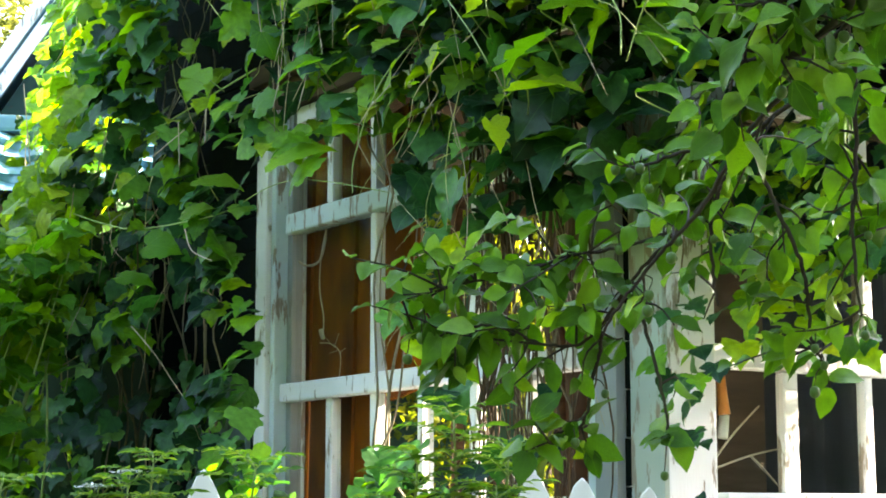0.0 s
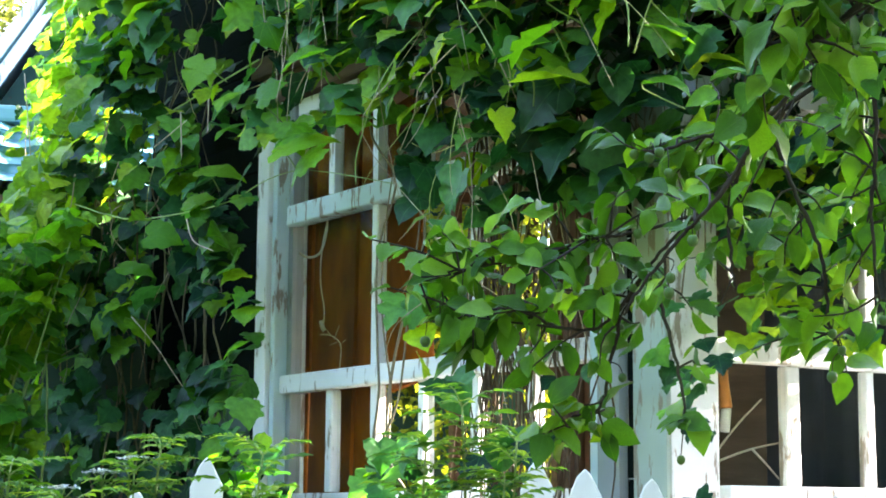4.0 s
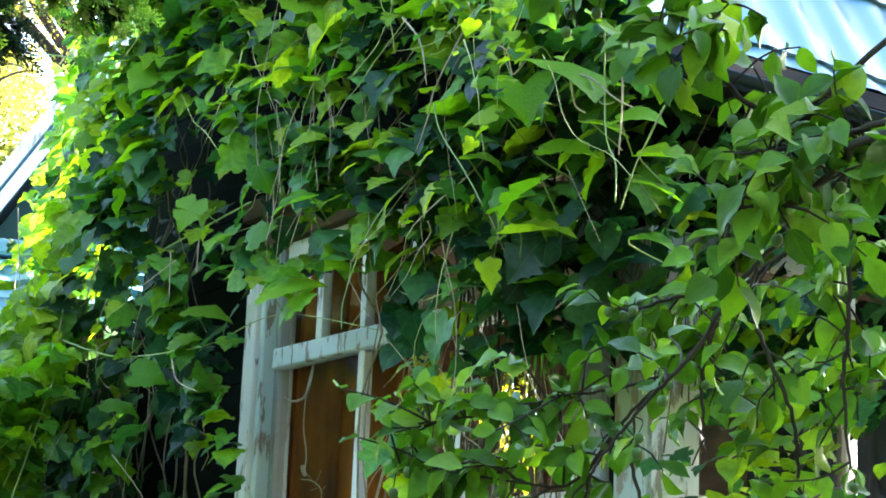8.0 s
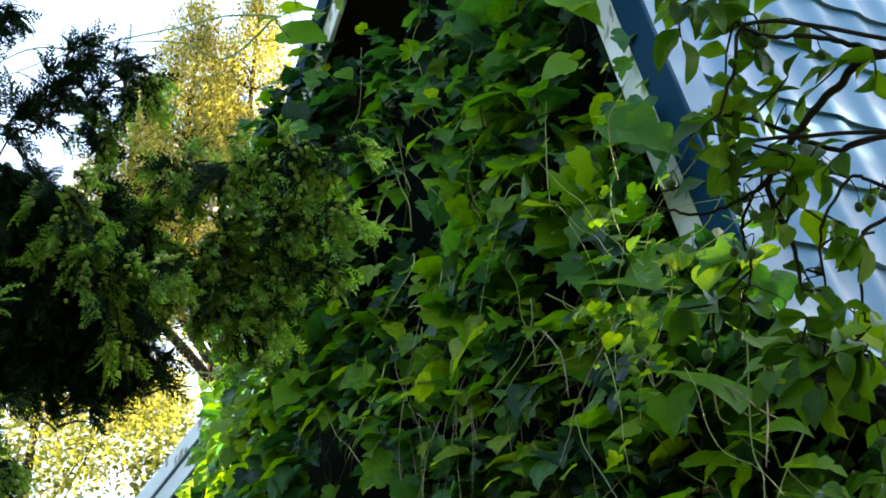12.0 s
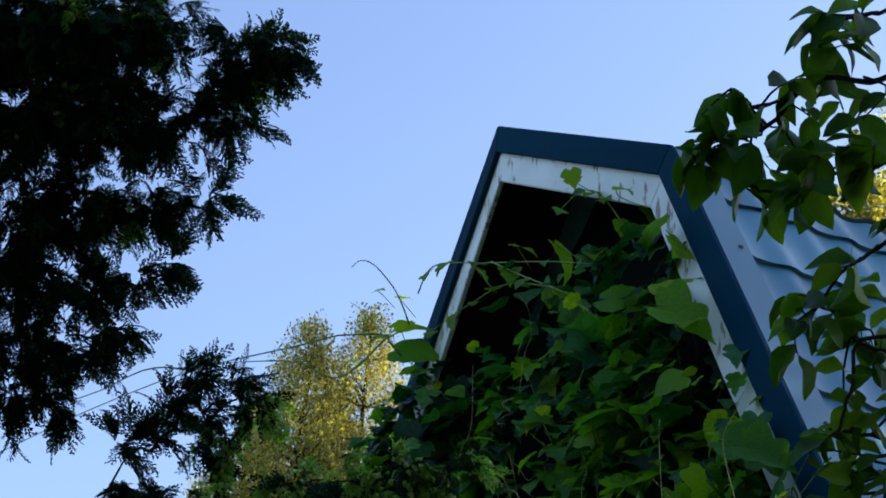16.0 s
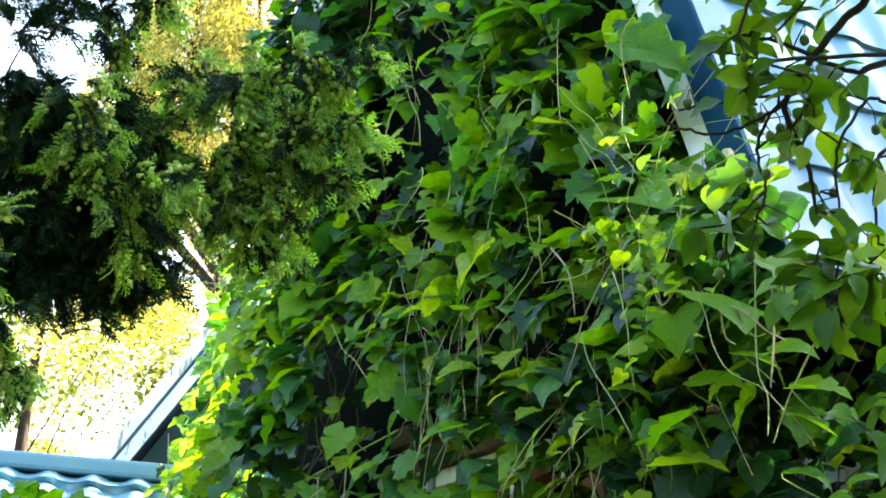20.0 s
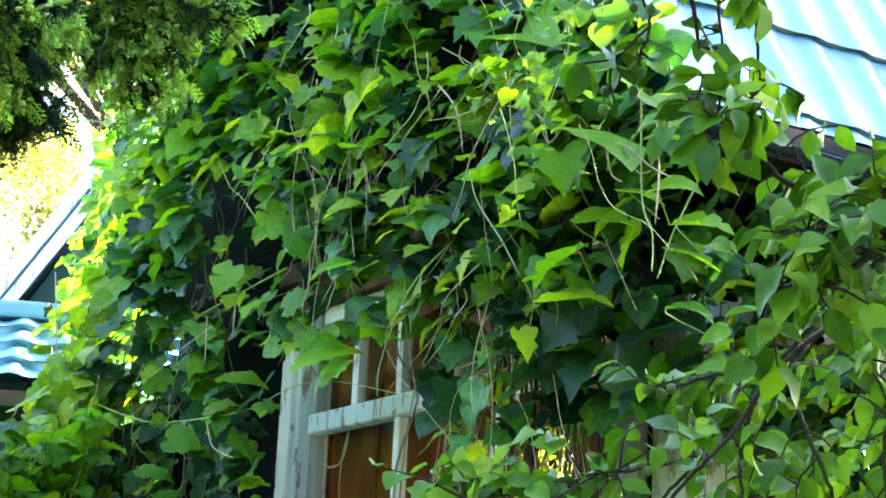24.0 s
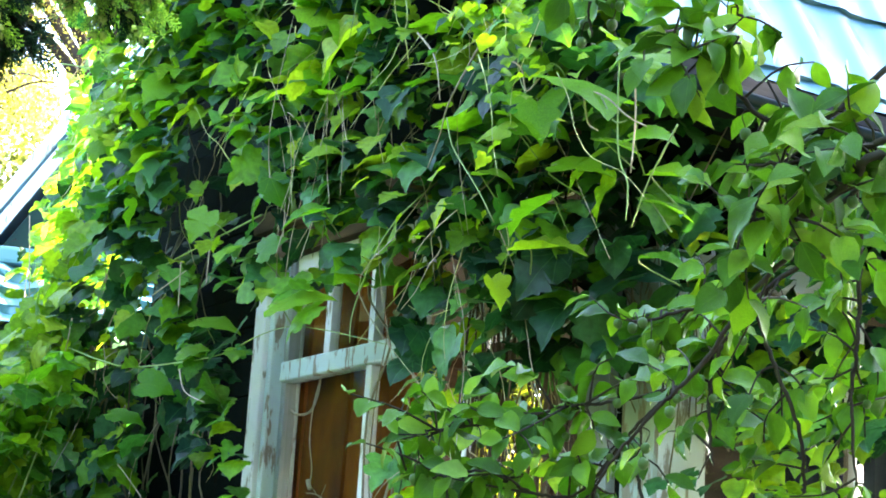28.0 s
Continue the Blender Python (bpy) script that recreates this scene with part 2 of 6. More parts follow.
M_EAVES = plain_material("weathered_grey_board", (0.022, 0.021, 0.020), (0.06, 0.055, 0.05), 22, 0.9, 0, 0.5, (0.12, 1, 1), None, 0.1)
M_BOARD = plain_material("brown_plywood", (0.055, 0.013, 0.0008), (0.30, 0.095, 0.005), 5, 0.6, 0, 0.3, (1, 1, 0.3), (0.018, 0.005, 0.001), 0.06)
M_RAWWOOD = plain_material("weathered_wood", (0.15, 0.11, 0.065), (0.30, 0.23, 0.14), 30, 0.85, 0, 0.5, (0.1, 1, 1))
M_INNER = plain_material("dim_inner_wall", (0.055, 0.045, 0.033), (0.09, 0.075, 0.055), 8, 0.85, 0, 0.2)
M_CURTAIN = plain_material("dark_blue_grey_cloth", (0.018, 0.024, 0.032), (0.03, 0.038, 0.048), 60, 0.9, 0, 0.2, (1, 1, 0.2))
M_FENCE = paint_material("chipped_fence_white", (0.70, 0.69, 0.64), (0.58, 0.57, 0.53), (0.24, 0.21, 0.17), 0.58)
M_GROUND = plain_material("garden_soil_and_grass", (0.022, 0.034, 0.012), (0.045, 0.052, 0.02), 6, 0.95, 0, 0.8, None, (0.05, 0.04, 0.028))
M_HEDGE = plain_material("hedge_green", (0.012, 0.030, 0.008), (0.035, 0.07, 0.015), 9, 0.9, 0, 1.0, None, (0.03, 0.05, 0.012))
M_OLDWOOD = plain_material("dark_old_wood", (0.05, 0.035, 0.022), (0.12, 0.08, 0.05), 30, 0.9, 0, 0.6, (0.1, 1, 1), None, 0.15)
M_CORD = plain_material("old_grey_cord", (0.35, 0.30, 0.22), (0.45, 0.40, 0.32), 80, 0.8, 0, 0.2)
M_ORANGE = plain_material("orange_varnished_wood", (0.45, 0.15, 0.03), (0.58, 0.24, 0.05), 20, 0.4, 0, 0.1)
M_FLOWER = plain_material("white_flowers", (0.62, 0.66, 0.58), (0.75, 0.76, 0.70), 50, 0.8, 0, 0.1)
M_SCREW = plain_material("dark_screw_head", (0.03, 0.05, 0.07), (0.05, 0.07, 0.09), 20, 0.5, 0.4, 0.1)
M_CONCRETE = plain_material("grey_plinth", (0.24, 0.23, 0.21), (0.34, 0.33, 0.30), 12, 0.9, 0, 0.5)


def glass_material():
    m, t, b = nodes_of("old_window_glass")
    b.inputs["Base Color"].default_value = (0.9, 0.95, 0.93, 1)
    b.inputs["Roughness"].default_value = 0.02
    b.inputs["IOR"].default_value = 1.5
    b.inputs["Transmission Weight"].default_value = 0.0
    tr = node(t, "ShaderNodeBsdfTransparent", {"Color": (0.94, 0.96, 0.95, 1)})
    gl = node(t, "ShaderNodeBsdfGlossy", {"Color": (1, 1, 1, 1), "Roughness": 0.02})
    dust = node(t, "ShaderNodeBsdfDiffuse", {"Color": (0.45, 0.44, 0.40, 1)})
    lw = node(t, "ShaderNodeLayerWeight", {"Blend": 0.5}).outputs["Facing"]
    gloss = mathn(t, 'ADD', 0.004, mathn(t, 'MULTIPLY', mathn(t, 'POWER', lw, 4.0), 0.10))
    wav = noise_of(t, 2.2, 2.0)
    bp = node(t, "ShaderNodeBump", {"Height": wav, "Strength": 0.06, "Distance": 0.05})
    t.links.new(bp.outputs[0], gl.inputs["Normal"])
    a = node(t, "ShaderNodeMixShader", {0: gloss, 1: tr.outputs[0], 2: gl.outputs[0]})
    dn = noise_of(t, 30.0, 5.0)
    df = node(t, "ShaderNodeMapRange", {0: dn, 1: 0.5, 2: 0.8, 3: 0.0005, 4: 0.012}).outputs[0]
    c = node(t, "ShaderNodeMixShader", {0: df, 1: a.outputs[0], 2: dust.outputs[0]})
    t.links.new(c.outputs[0], t.nodes["Material Output"].inputs["Surface"])
    return m


M_GLASS = glass_material()


# ---------------------------------------------------------------- mesh tools
def mesh_of(name, verts, faces, mat, uvs=None, smooth=False):
    me = bpy.data.meshes.new(name)
    me.from_pydata([tuple(v) for v in verts], [], faces)
    if mat:
        me.materials.append(mat)
    if uvs is not None:
        lay = me.uv_layers.new(name="UVMap")
        idx = np.empty(len(me.loops), dtype=np.int32)
        me.loops.foreach_get("vertex_index", idx)
        lay.data.foreach_set("uv", np.asarray(uvs, dtype=np.float32)[idx].ravel())
    if smooth:
        me.polygons.foreach_set("use_smooth", np.ones(len(me.polygons), dtype=bool))
    me.update()
    return me


def part(name, me, parent=None, label="", at=None):
    ob = new(name, me)
    if at is not None:
        ob.matrix_basis = at
    if parent:
        ob.parent = parent
    if label:
        ob["label"] = label
    return ob


def thing(name, label, category, group="", kind="", at=(0, 0, 0)):
    ob = new(name)
    ob.location = at
    ob.empty_display_size = 0.1
    return tagged(ob, label, category, group, kind)


def box(name, x0, x1, y0, y1, z0, z1, mat, parent=None, label="", bevel=0.004, wobble=0.0, seed=0):
    """A board or block between two corners, with broken edges."""
    bm = bmesh.new()
    c = Vector(((x0 + x1) / 2, (y0 + y1) / 2, (z0 + z1) / 2))
    bmesh.ops.create_cube(bm, size=1.0, matrix=Matrix.Diagonal((x1 - x0, y1 - y0, z1 - z0, 1)))
    if bevel:
        bmesh.ops.bevel(bm, geom=bm.edges[:], offset=min(bevel, 0.3 * min(x1 - x0, y1 - y0, z1 - z0)), segments=2, profile=0.6, affect='EDGES')
    if wobble:
        rnd = random.Random(seed)
        for v in bm.verts:
            v.co += Vector((rnd.uniform(-1, 1), rnd.uniform(-1, 1), rnd.uniform(-1, 1))) * wobble
    me = bpy.data.meshes.new(name)
    bm.to_mesh(me)
    bm.free()
    me.materials.append(mat)
    return part(name, me, parent, label, Matrix.Translation(c))


def tube_arrays(points, radii, sides=6):
    """Vertices and faces of a tapered tube along points."""
    pts = [Vector(p) for p in points]
    vs, fs = [], []
    ref = Vector((0.31, 0.17, 0.93))
    for i, p in enumerate(pts):
        d = (pts[min(i + 1, len(pts) - 1)] - pts[max(i - 1, 0)]).normalized()
        a = d.cross(ref)
        if a.length < 1e-3:
            a = d.cross(Vector((1, 0, 0)))
        a.normalize()
        b = d.cross(a)
        r = radii[i] if hasattr(radii, "__len__") else radii
        for k in range(sides):
            th = 2 * math.pi * k / sides
            vs.append(p + (a * math.cos(th) + b * math.sin(th)) * r)
    for i in range(len(pts) - 1):
        for k in range(sides):
            q = i * sides
            fs.append((q + k, q + (k + 1) % sides, q + sides + (k + 1) % sides, q + sides + k))
    fs.append(tuple(range(sides - 1, -1, -1)))
    fs.append(tuple(len(vs) - sides + k for k in range(sides)))
    return vs, fs


def spline(points, n):
    """n points of a smooth curve through the given ones."""
    p = [Vector(q) for q in points]
    out = []
    for i in range(n):
        s = i / (n - 1) * (len(p) - 1)
        k = min(int(s), len(p) - 2)
        u = s - k
        a, b, c, d = p[max(k - 1, 0)], p[k], p[k + 1], p[min(k + 2, len(p) - 1)]
        out.append(0.5 * ((2 * b) + (c - a) * u + (2 * a - 5 * b + 4 * c - d) * u * u + (3 * b - a - 3 * c + d) * u ** 3))
    return out


def tube(name, points, r0, r1, mat, parent=None, label="", n=0, sides=6, power=1.0):
    pts = spline(points, n) if n else [Vector(p) for p in points]
    rad = [r1 + (r0 - r1) * (1 - i / (len(pts) - 1)) ** power for i in range(len(pts))]
    vs, fs = tube_arrays(pts, rad, sides)
    return part(name, mesh_of(name, vs, fs, mat, smooth=True), parent, label)


def tubes(name, curves, mat, parent=None, label="", sides=5, joined=False):
    """Thin stems, each a part of its own: a list of (points, first radius, last radius)."""
    if not joined:
        for pts, r0, r1 in curves:
            rad = [r0 + (r1 - r0) * i / max(1, len(pts) - 1) for i in range(len(pts))]
            v, f = tube_arrays(pts, rad, sides)
            part(name, mesh_of(name, v, f, mat, smooth=True), parent, label)
        return None
    vs, fs = [], []
    for pts, r0, r1 in curves:
        rad = [r0 + (r1 - r0) * i / max(1, len(pts) - 1) for i in range(len(pts))]
        v, f = tube_arrays(pts, rad, sides)
        o = len(vs)
        vs += v
        fs += [tuple(i + o for i in q) for q in f]
    ob = part(name, mesh_of(name, vs, fs, mat, smooth=True), parent, label)
    ob["kind"] = "stuff"
    return ob


def turn_of(tip, normal):
    """Turn that lays a leaf's +y along tip and its +z near normal."""
    y = Vector(tip).normalized()
    z = Vector(normal) - y * Vector(normal).dot(y)
    if z.length < 1e-4:
        z = y.orthogonal()
    z.normalize()
    return Matrix((y.cross(z), y, z)).transposed()


def leaf_pose(at, tip, normal, size):
    return Matrix.Translation(at) @ turn_of(tip, normal).to_4x4() @ Matrix.Diagonal((size, size, size, 1))


def scatter(name, shapes, poses, mat, parent=None, label=""):
    """One joined mesh of many small pieces: shapes are (verts, faces), poses (shape number, matrix)."""
    allv, allf, alluv, base = [], [], [], 0
    arrs = [(np.c_[np.array(v, float), np.ones(len(v))], [tuple(f) for f in fs], np.array(v, float)[:, :2]) for v, fs in shapes]
    for k, m in poses:
        v, fs, uv = arrs[k]
        allv.append((v @ np.array(m).T)[:, :3])
        alluv.append(uv)
        allf += [tuple(i + base for i in f) for f in fs]
        base += len(v)
    me = mesh_of(name, np.concatenate(allv), allf, mat, np.concatenate(alluv), smooth=True)
    return part(name, me, parent, label)


def shape_mesh(name, shape, mat):
    v, f = shape
    return mesh_of(name, v, f, mat, [(q[0], q[1]) for q in v], smooth=True)


def lobed_leaf(seed, lobes=1.0, width=1.0, cup=0.22, fold=0.18):
    """Vine leaf outline with three to five lobes and toothed edges, length 1 along +y."""
    rnd = random.Random(seed)
    half = [(0.0, 0.02), (0.13, -0.12), (0.27, -0.13), (0.36, -0.03), (0.46, 0.03), (0.47, 0.15), (0.53, 0.25), (0.47, 0.34),
            (0.42 - 0.09 * lobes, 0.42), (0.45, 0.50), (0.40, 0.62), (0.31, 0.68), (0.24 - 0.06 * lobes, 0.73), (0.16, 0.83), (0.07, 0.92), (0.0, 1.0)]
    out = [(x * width * rnd.uniform(0.9, 1.08), y + rnd.uniform(-0.02, 0.02)) for x, y in half]
    left = [(-x * rnd.uniform(0.88, 1.08), y + rnd.uniform(-0.02, 0.02)) for x, y in out[1:-1]]
    ring = out + left[::-1]
    curl = rnd.uniform(-0.10, 0.14)
    skew = rnd.uniform(-0.12, 0.12)

    def z(x, y):
        r2 = x * x + (y - 0.35) ** 2
        return fold * abs(x) - cup * r2 - curl * max(0, y - 0.5) + skew * x * y + 0.03 * math.sin(9 * x + 7 * y + seed)
    vs = [(0, 0.32, z(0, 0.32)), (0, 0.64, z(0, 0.64))] + [(x, y, z(x, y)) for x, y in ring]
    n = len(ring)
    tip = 15
    fs = []
    for i in range(n):
        a, b = i, (i + 1) % n
        ya = (ring[a][1] + ring[b][1]) / 2
        c = 1 if ya > 0.56 else 0
        fs.append((c, 2 + a, 2 + b))
    k1 = next(i for i in range(tip) if (ring[i][1] + ring[i + 1][1]) / 2 > 0.56)
    k2 = next(i for i in range(n - 1, tip, -1) if (ring[i][1] + ring[(i + 1) % n][1]) / 2 > 0.56)
    fs.append((0, 2 + k1, 1))
    fs.append((0, 1, 2 + k2 + 1 if k2 + 1 < n else 2))
    return vs, fs


def oval_leaf(seed, width=0.30, fold=0.25, droop=0.25):
    """Oval plum leaf with a fine point, length 1 along +y."""
    rnd = random.Random(seed)
    rows = [(0.0, 0.03), (0.10, 0.45), (0.24, 0.80), (0.42, 1.0), (0.60, 0.96), (0.76, 0.72), (0.90, 0.32), (1.0, 0.0)]
    vs, fs = [], []
    side = rnd.uniform(-0.06, 0.06)
    for y, w in rows:
        x = w * width * rnd.uniform(0.94, 1.06)
        d = -droop * y * y + rnd.uniform(-0.012, 0.012)
        s = side * y * y
        for q in (-x, 0.0, x):
            vs.append((q + s, y, d + fold * abs(q) + 0.03 * math.sin(11 * y + seed) * (1 if q > 0 else -1) * (q != 0)))
    for i in range(len(rows) - 1):
        a = 3 * i
        fs += [(a, a + 1, a + 4, a + 3), (a + 1, a + 2, a + 5, a + 4)]
    return vs, fs


VINE_SHAPES = [lobed_leaf(s, l, w, c, f) for s, l, w, c, f in ((1, 0.6, 1.0, 0.42, 0.30), (2, 0.1, 1.05, 0.50, 0.22), (3, 1.1, 0.95, 0.30, 0.40), (4, 0.3, 1.08, 0.60, 0.45), (5, 0.5, 0.9, 0.22, 0.55), (6, 0.0, 1.0, 0.48, 0.15))]
PLUM_SHAPES = [oval_leaf(s, w, f, d) for s, w, f, d in ((1, 0.31, 0.42, 0.35), (2, 0.29, 0.62, 0.25), (3, 0.34, 0.30, 0.5), (4, 0.27, 0.5, 0.12))]
VINE_MESHES = [shape_mesh("leaf", s, M_VINE) for s in VINE_SHAPES]
FRESH_LIT_MESHES = [shape_mesh("leaf", s, M_FRESH_LIT) for s in VINE_SHAPES]
YOUNG_LIT_MESHES = [shape_mesh("leaf", s, M_YOUNG_LIT) for s in VINE_SHAPES]
PLUM_MESHES = [shape_mesh("leaf", s, M_PLUM) for s in PLUM_SHAPES]

# ---------------------------------------------------------------- ground and distance
def ground_sheet():
    n, vs, fs = 61, [], []
    for i in range(n):
        for j in range(n):
            u, v = (i / (n - 1) * 2 - 1), (j / (n - 1) * 2 - 1)
            x, y = 4 + 900 * u ** 5 + 30 * u, 5 + 900 * v ** 5 + 30 * v
            near = math.exp(-((x - 3) ** 2 + (y - 4) ** 2) / 60)
            z = -0.02 + 0.06 * noise.noise((x * 0.4, y * 0.4, 0)) * near
            vs.append((x, y, z))
    for i in range(n - 1):
        for j in range(n - 1):
            a = i * n + j
            fs.append((a, a + n, a + n + 1, a + 1))
    g = new("ground", mesh_of("ground", vs, fs, M_GROUND, smooth=True))
    tagged(g, "green garden ground with soil and short grass", "ground", kind="structure")


ground_sheet()


def hedge(name, x0, x1, y0, y1, h, seed):
    """Plain clipped hedge, added around the garden to block low sky light."""
    vs, fs = [], []
    n, m = 36, 10
    thick = 1.2
    d = Vector((x1 - x0, y1 - y0, 0))
    side = Vector((-d.y, d.x, 0)).normalized()
    for i in range(n + 1):
        for k in range(m + 1):
            a = math.pi * k / m
            r = 0.16 * noise.noise((i * 0.9 + seed, k * 0.8, seed)) + 0.08 * noise.noise((i * 2.1, k * 2.3, seed))
            p = Vector((x0, y0, 0)) + d * (i / n) + side * (math.cos(a) * (thick / 2 + r))
            vs.append((p.x, p.y, -0.05 + (h + r) * min(1.0, math.sin(a) * 1.6)))
    for i in range(n):
        for k in range(m):
            q = i * (m + 1) + k
            fs.append((q, q + 1, q + m + 2, q + m + 1))
    ob = part(name, mesh_of(name, vs, fs, M_HEDGE, smooth=True))
    return tagged(ob, "tall plain dark green hedge added to block low sky light", "hedge", kind="structure")


# added hedges, mostly out of view, that hold low sky light off the house
hedge("backdrop_1", -5.5, -5.5, -6.5, 24.5, 6.5, 1)
hedge("backdrop_2", -5.5, 22.0, -6.0, -6.0, 8.0, 2)
hedge("backdrop_4", 21.0, 21.0, -6.0, 24.0, 4.0, 4)
hedge("backdrop_3", -6.0, 21.0, 24.0, 24.0, 5.0, 3)

# ---------------------------------------------------------------- the house
WALL_X, WALL_Y, LEFT_Y, BACK_X = 3.15, 3.80, 7.10, 5.3
PROFILE = [(2.80, 3.457, 3.171), (2.80, 4.532, 5.286), (2.65, 5.617, 5.970), (2.80, 6.702, 5.286), (2.80, 7.20, 4.32)]
house = thing("house", "old wooden house with teal steel gambrel roof and overgrown gable", "house", at=(WALL_X, WALL_Y, 0))
house.location = (0, 0, 0)


def offset_line(d):
    """The roof's profile in the gable plane, moved inwards by d."""
    p = [Vector((q[1], q[2])) for q in PROFILE]
    out = []
    for i, q in enumerate(p):
        ns = []
        for a, b in ((i - 1, i), (i, i + 1)):
            if 0 <= a and b < len(p):
                t = (p[b] - p[a]).normalized()
                ns.append(Vector((t.y, -t.x)))
        n = sum(ns, Vector((0, 0))).normalized()
        out.append(q + n * d / n.dot(ns[0]))
    return out


def rake_strip(name, seg, d0, d1, dx0, dx1, mat, parent, label=""):
    """A board that follows one slope of the gable, from depth d0 to d1 under the roof's edge."""
    a, b = offset_line(d0), offset_line(d1)
    i, j = seg
    vs = []
    for dx in (dx0, dx1):
        for q, k in ((a[i], i), (a[j], j), (b[j], j), (b[i], i)):
            vs.append((PROFILE[k][0] + dx, q.x, q.y))
    fs = [(0, 1, 2, 3), (7, 6, 5, 4), (0, 4, 5, 1), (1, 5, 6, 2), (2, 6, 7, 3), (3, 7, 4, 0)]
    me = mesh_of(name, vs, fs, mat)
    bm = bmesh.new()
    bm.from_mesh(me)
    bmesh.ops.recalc_face_normals(bm, faces=bm.faces[:])
    bmesh.ops.bevel(bm, geom=bm.edges[:], offset=0.004, segments=1, affect='EDGES')
    bm.to_mesh(me)
    bm.free()
    return part(name, me, parent, label)


SEGS = [(0, 1), (1, 2), (2, 3), (3, 4)]
for s in SEGS:
    tr = rake_strip("rake_trim", s, 0.0, 0.108, 0.0, 0.02, M_TRIM, house, "dark teal folded steel edge trim")
    rake_strip("rake_board", s, 0.100, 0.222, 0.024, 0.046, M_WHITE, house, "white painted rake board with worn paint")
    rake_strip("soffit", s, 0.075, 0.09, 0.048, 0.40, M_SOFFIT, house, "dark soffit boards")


def tile_sheet(name, p0, p1, x0, x1, pitch, course, amp, step, mat, parent, phase=0.0, label="", samples=8, scallop=0.010):
    """Pressed steel roof tile: waves across, steps down the slope. p0, p1: (y, z) of the slope's top and bottom."""
    top, low = Vector((0, *p0)), Vector((0, *p1))
    d = low - top
    length = d.length
    d.normalize()
    up = Vector((1, 0, 0)).cross(d)
    if up.z < 0:
        up = -up
    cuts = [0.0]
    v = phase
    while v < length - 0.02:
        if v > 0.02:
            cuts.append(v)
        v += course
    cuts.append(length)
    rows = []
    for a, b in zip(cuts, cuts[1:]):
        base = 0.0 if a > 0 else step * (1 - b / course)
        back = 0.014 if a > 0 else 0.0
        for s in (0.0, 0.12, 0.6, 0.9, 1.0):
            rows.append((a - back * (1 - s) ** 8 + (b - a) * s, step * s, s))
        if b < length:
            rows.append((b - 0.014, step - 0.003, 1.0))
    nx = max(4, int(round((x1 - x0) / pitch * samples)))
    vs, fs = [], []
    for v, h, s in rows:
        for i in range(nx + 1):
            x = x0 + (x1 - x0) * i / nx
            ph = (x / pitch) % 1.0
            w = amp * (0.5 + 0.5 * math.cos(2 * math.pi * ph)) ** 1.4
            dip = scallop * s * math.cos(2 * math.pi * ph)
            q = top + d * (v + dip) + up * (h + w)
            vs.append((x, q.y, q.z))
    for r in range(len(rows) - 1):
        for i in range(nx):
            a = r * (nx + 1) + i
            fs.append((a, a + 1, a + nx + 2, a + nx + 1))
    me = mesh_of(name, vs, fs, mat, smooth=True)
    me.set_sharp_from_angle(angle=radians(38))
    return part(name, me, parent, label)


LOW = [(q.x, q.y) for q in offset_line(0.05)]
for seg, top, low, ph in ((0, LOW[1], LOW[0], 0.20), (1, LOW[2], LOW[1], 0.2), (2, LOW[2], LOW[3], 0.2), (3, LOW[3], LOW[4], 0.2)):
    slope = new("roof_slope")
    slope.parent = house
    slope["label"] = "roof slope of wavy teal steel tile sheets"
    x = 2.81
    while x < 5.40:
        x1 = min(x + 1.098, 5.45)
        tile_sheet("tile_sheet", top, low, x, x1, 0.183, 0.35, 0.020, 0.017, M_ROOF, slope, ph, "", 10)
        x = x1
    # cover strip over the edge of the sheets
    t0, t1 = Vector((0, *top)), Vector((0, *low))
    d = (t1 - t0).normalized()
    up = Vector((1, 0, 0)).cross(d)
    up = up if up.z > 0 else -up
    vs = []
    for q in (t0 + up * 0.048, t1 + up * 0.048):
        for px in (2.822, 2.94):
            vs.append((px if not (seg in (1, 2) and q.z > 5.7) else px - 0.15, q.y, q.z))
    for q in (t0 + up * 0.0, t1 + up * 0.0):
        for px in (2.822, 2.94):
            vs.append((px if not (seg in (1, 2) and q.z > 5.7) else px - 0.15, q.y, q.z))
    part("cover_strip", mesh_of("cover_strip", vs, [(0, 1, 3, 2), (4, 6, 7, 5), (0, 2, 6, 4), (1, 5, 7, 3), (0, 4, 5, 1), (2, 3, 7, 6)], M_ROOF), house, "teal steel cover strip along the roof edge")
    # screw heads
    for k in range(5):
        q = t0 + d * (0.12 + (t1 - t0).length * 0.19 * k) + up * 0.05
        bm = bmesh.new()
        bmesh.ops.create_cone(bm, cap_ends=True, segments=8, radius1=0.011, radius2=0.007, depth=0.008)
        me = bpy.data.meshes.new("screw")
        bm.to_mesh(me)
        bm.free()
        me.materials.append(M_SCREW)
        part("screw", me, house, "", Matrix.Translation((2.885 + 0.02 * (k % 2), q.y, q.z)) @ turn_of(d, up).to_4x4())

ridge_v = [(x, y, z) for x in (2.72, 5.45) for y, z in ((5.494, 5.887), (5.624, 5.982), (5.754, 5.887))]
part("ridge_cap", mesh_of("ridge_cap", ridge_v, [(0, 1, 4, 3), (1, 2, 5, 4), (0, 3, 5, 2), (0, 2, 1), (3, 4, 5)], M_TRIM), house, "dark teal ridge cap")


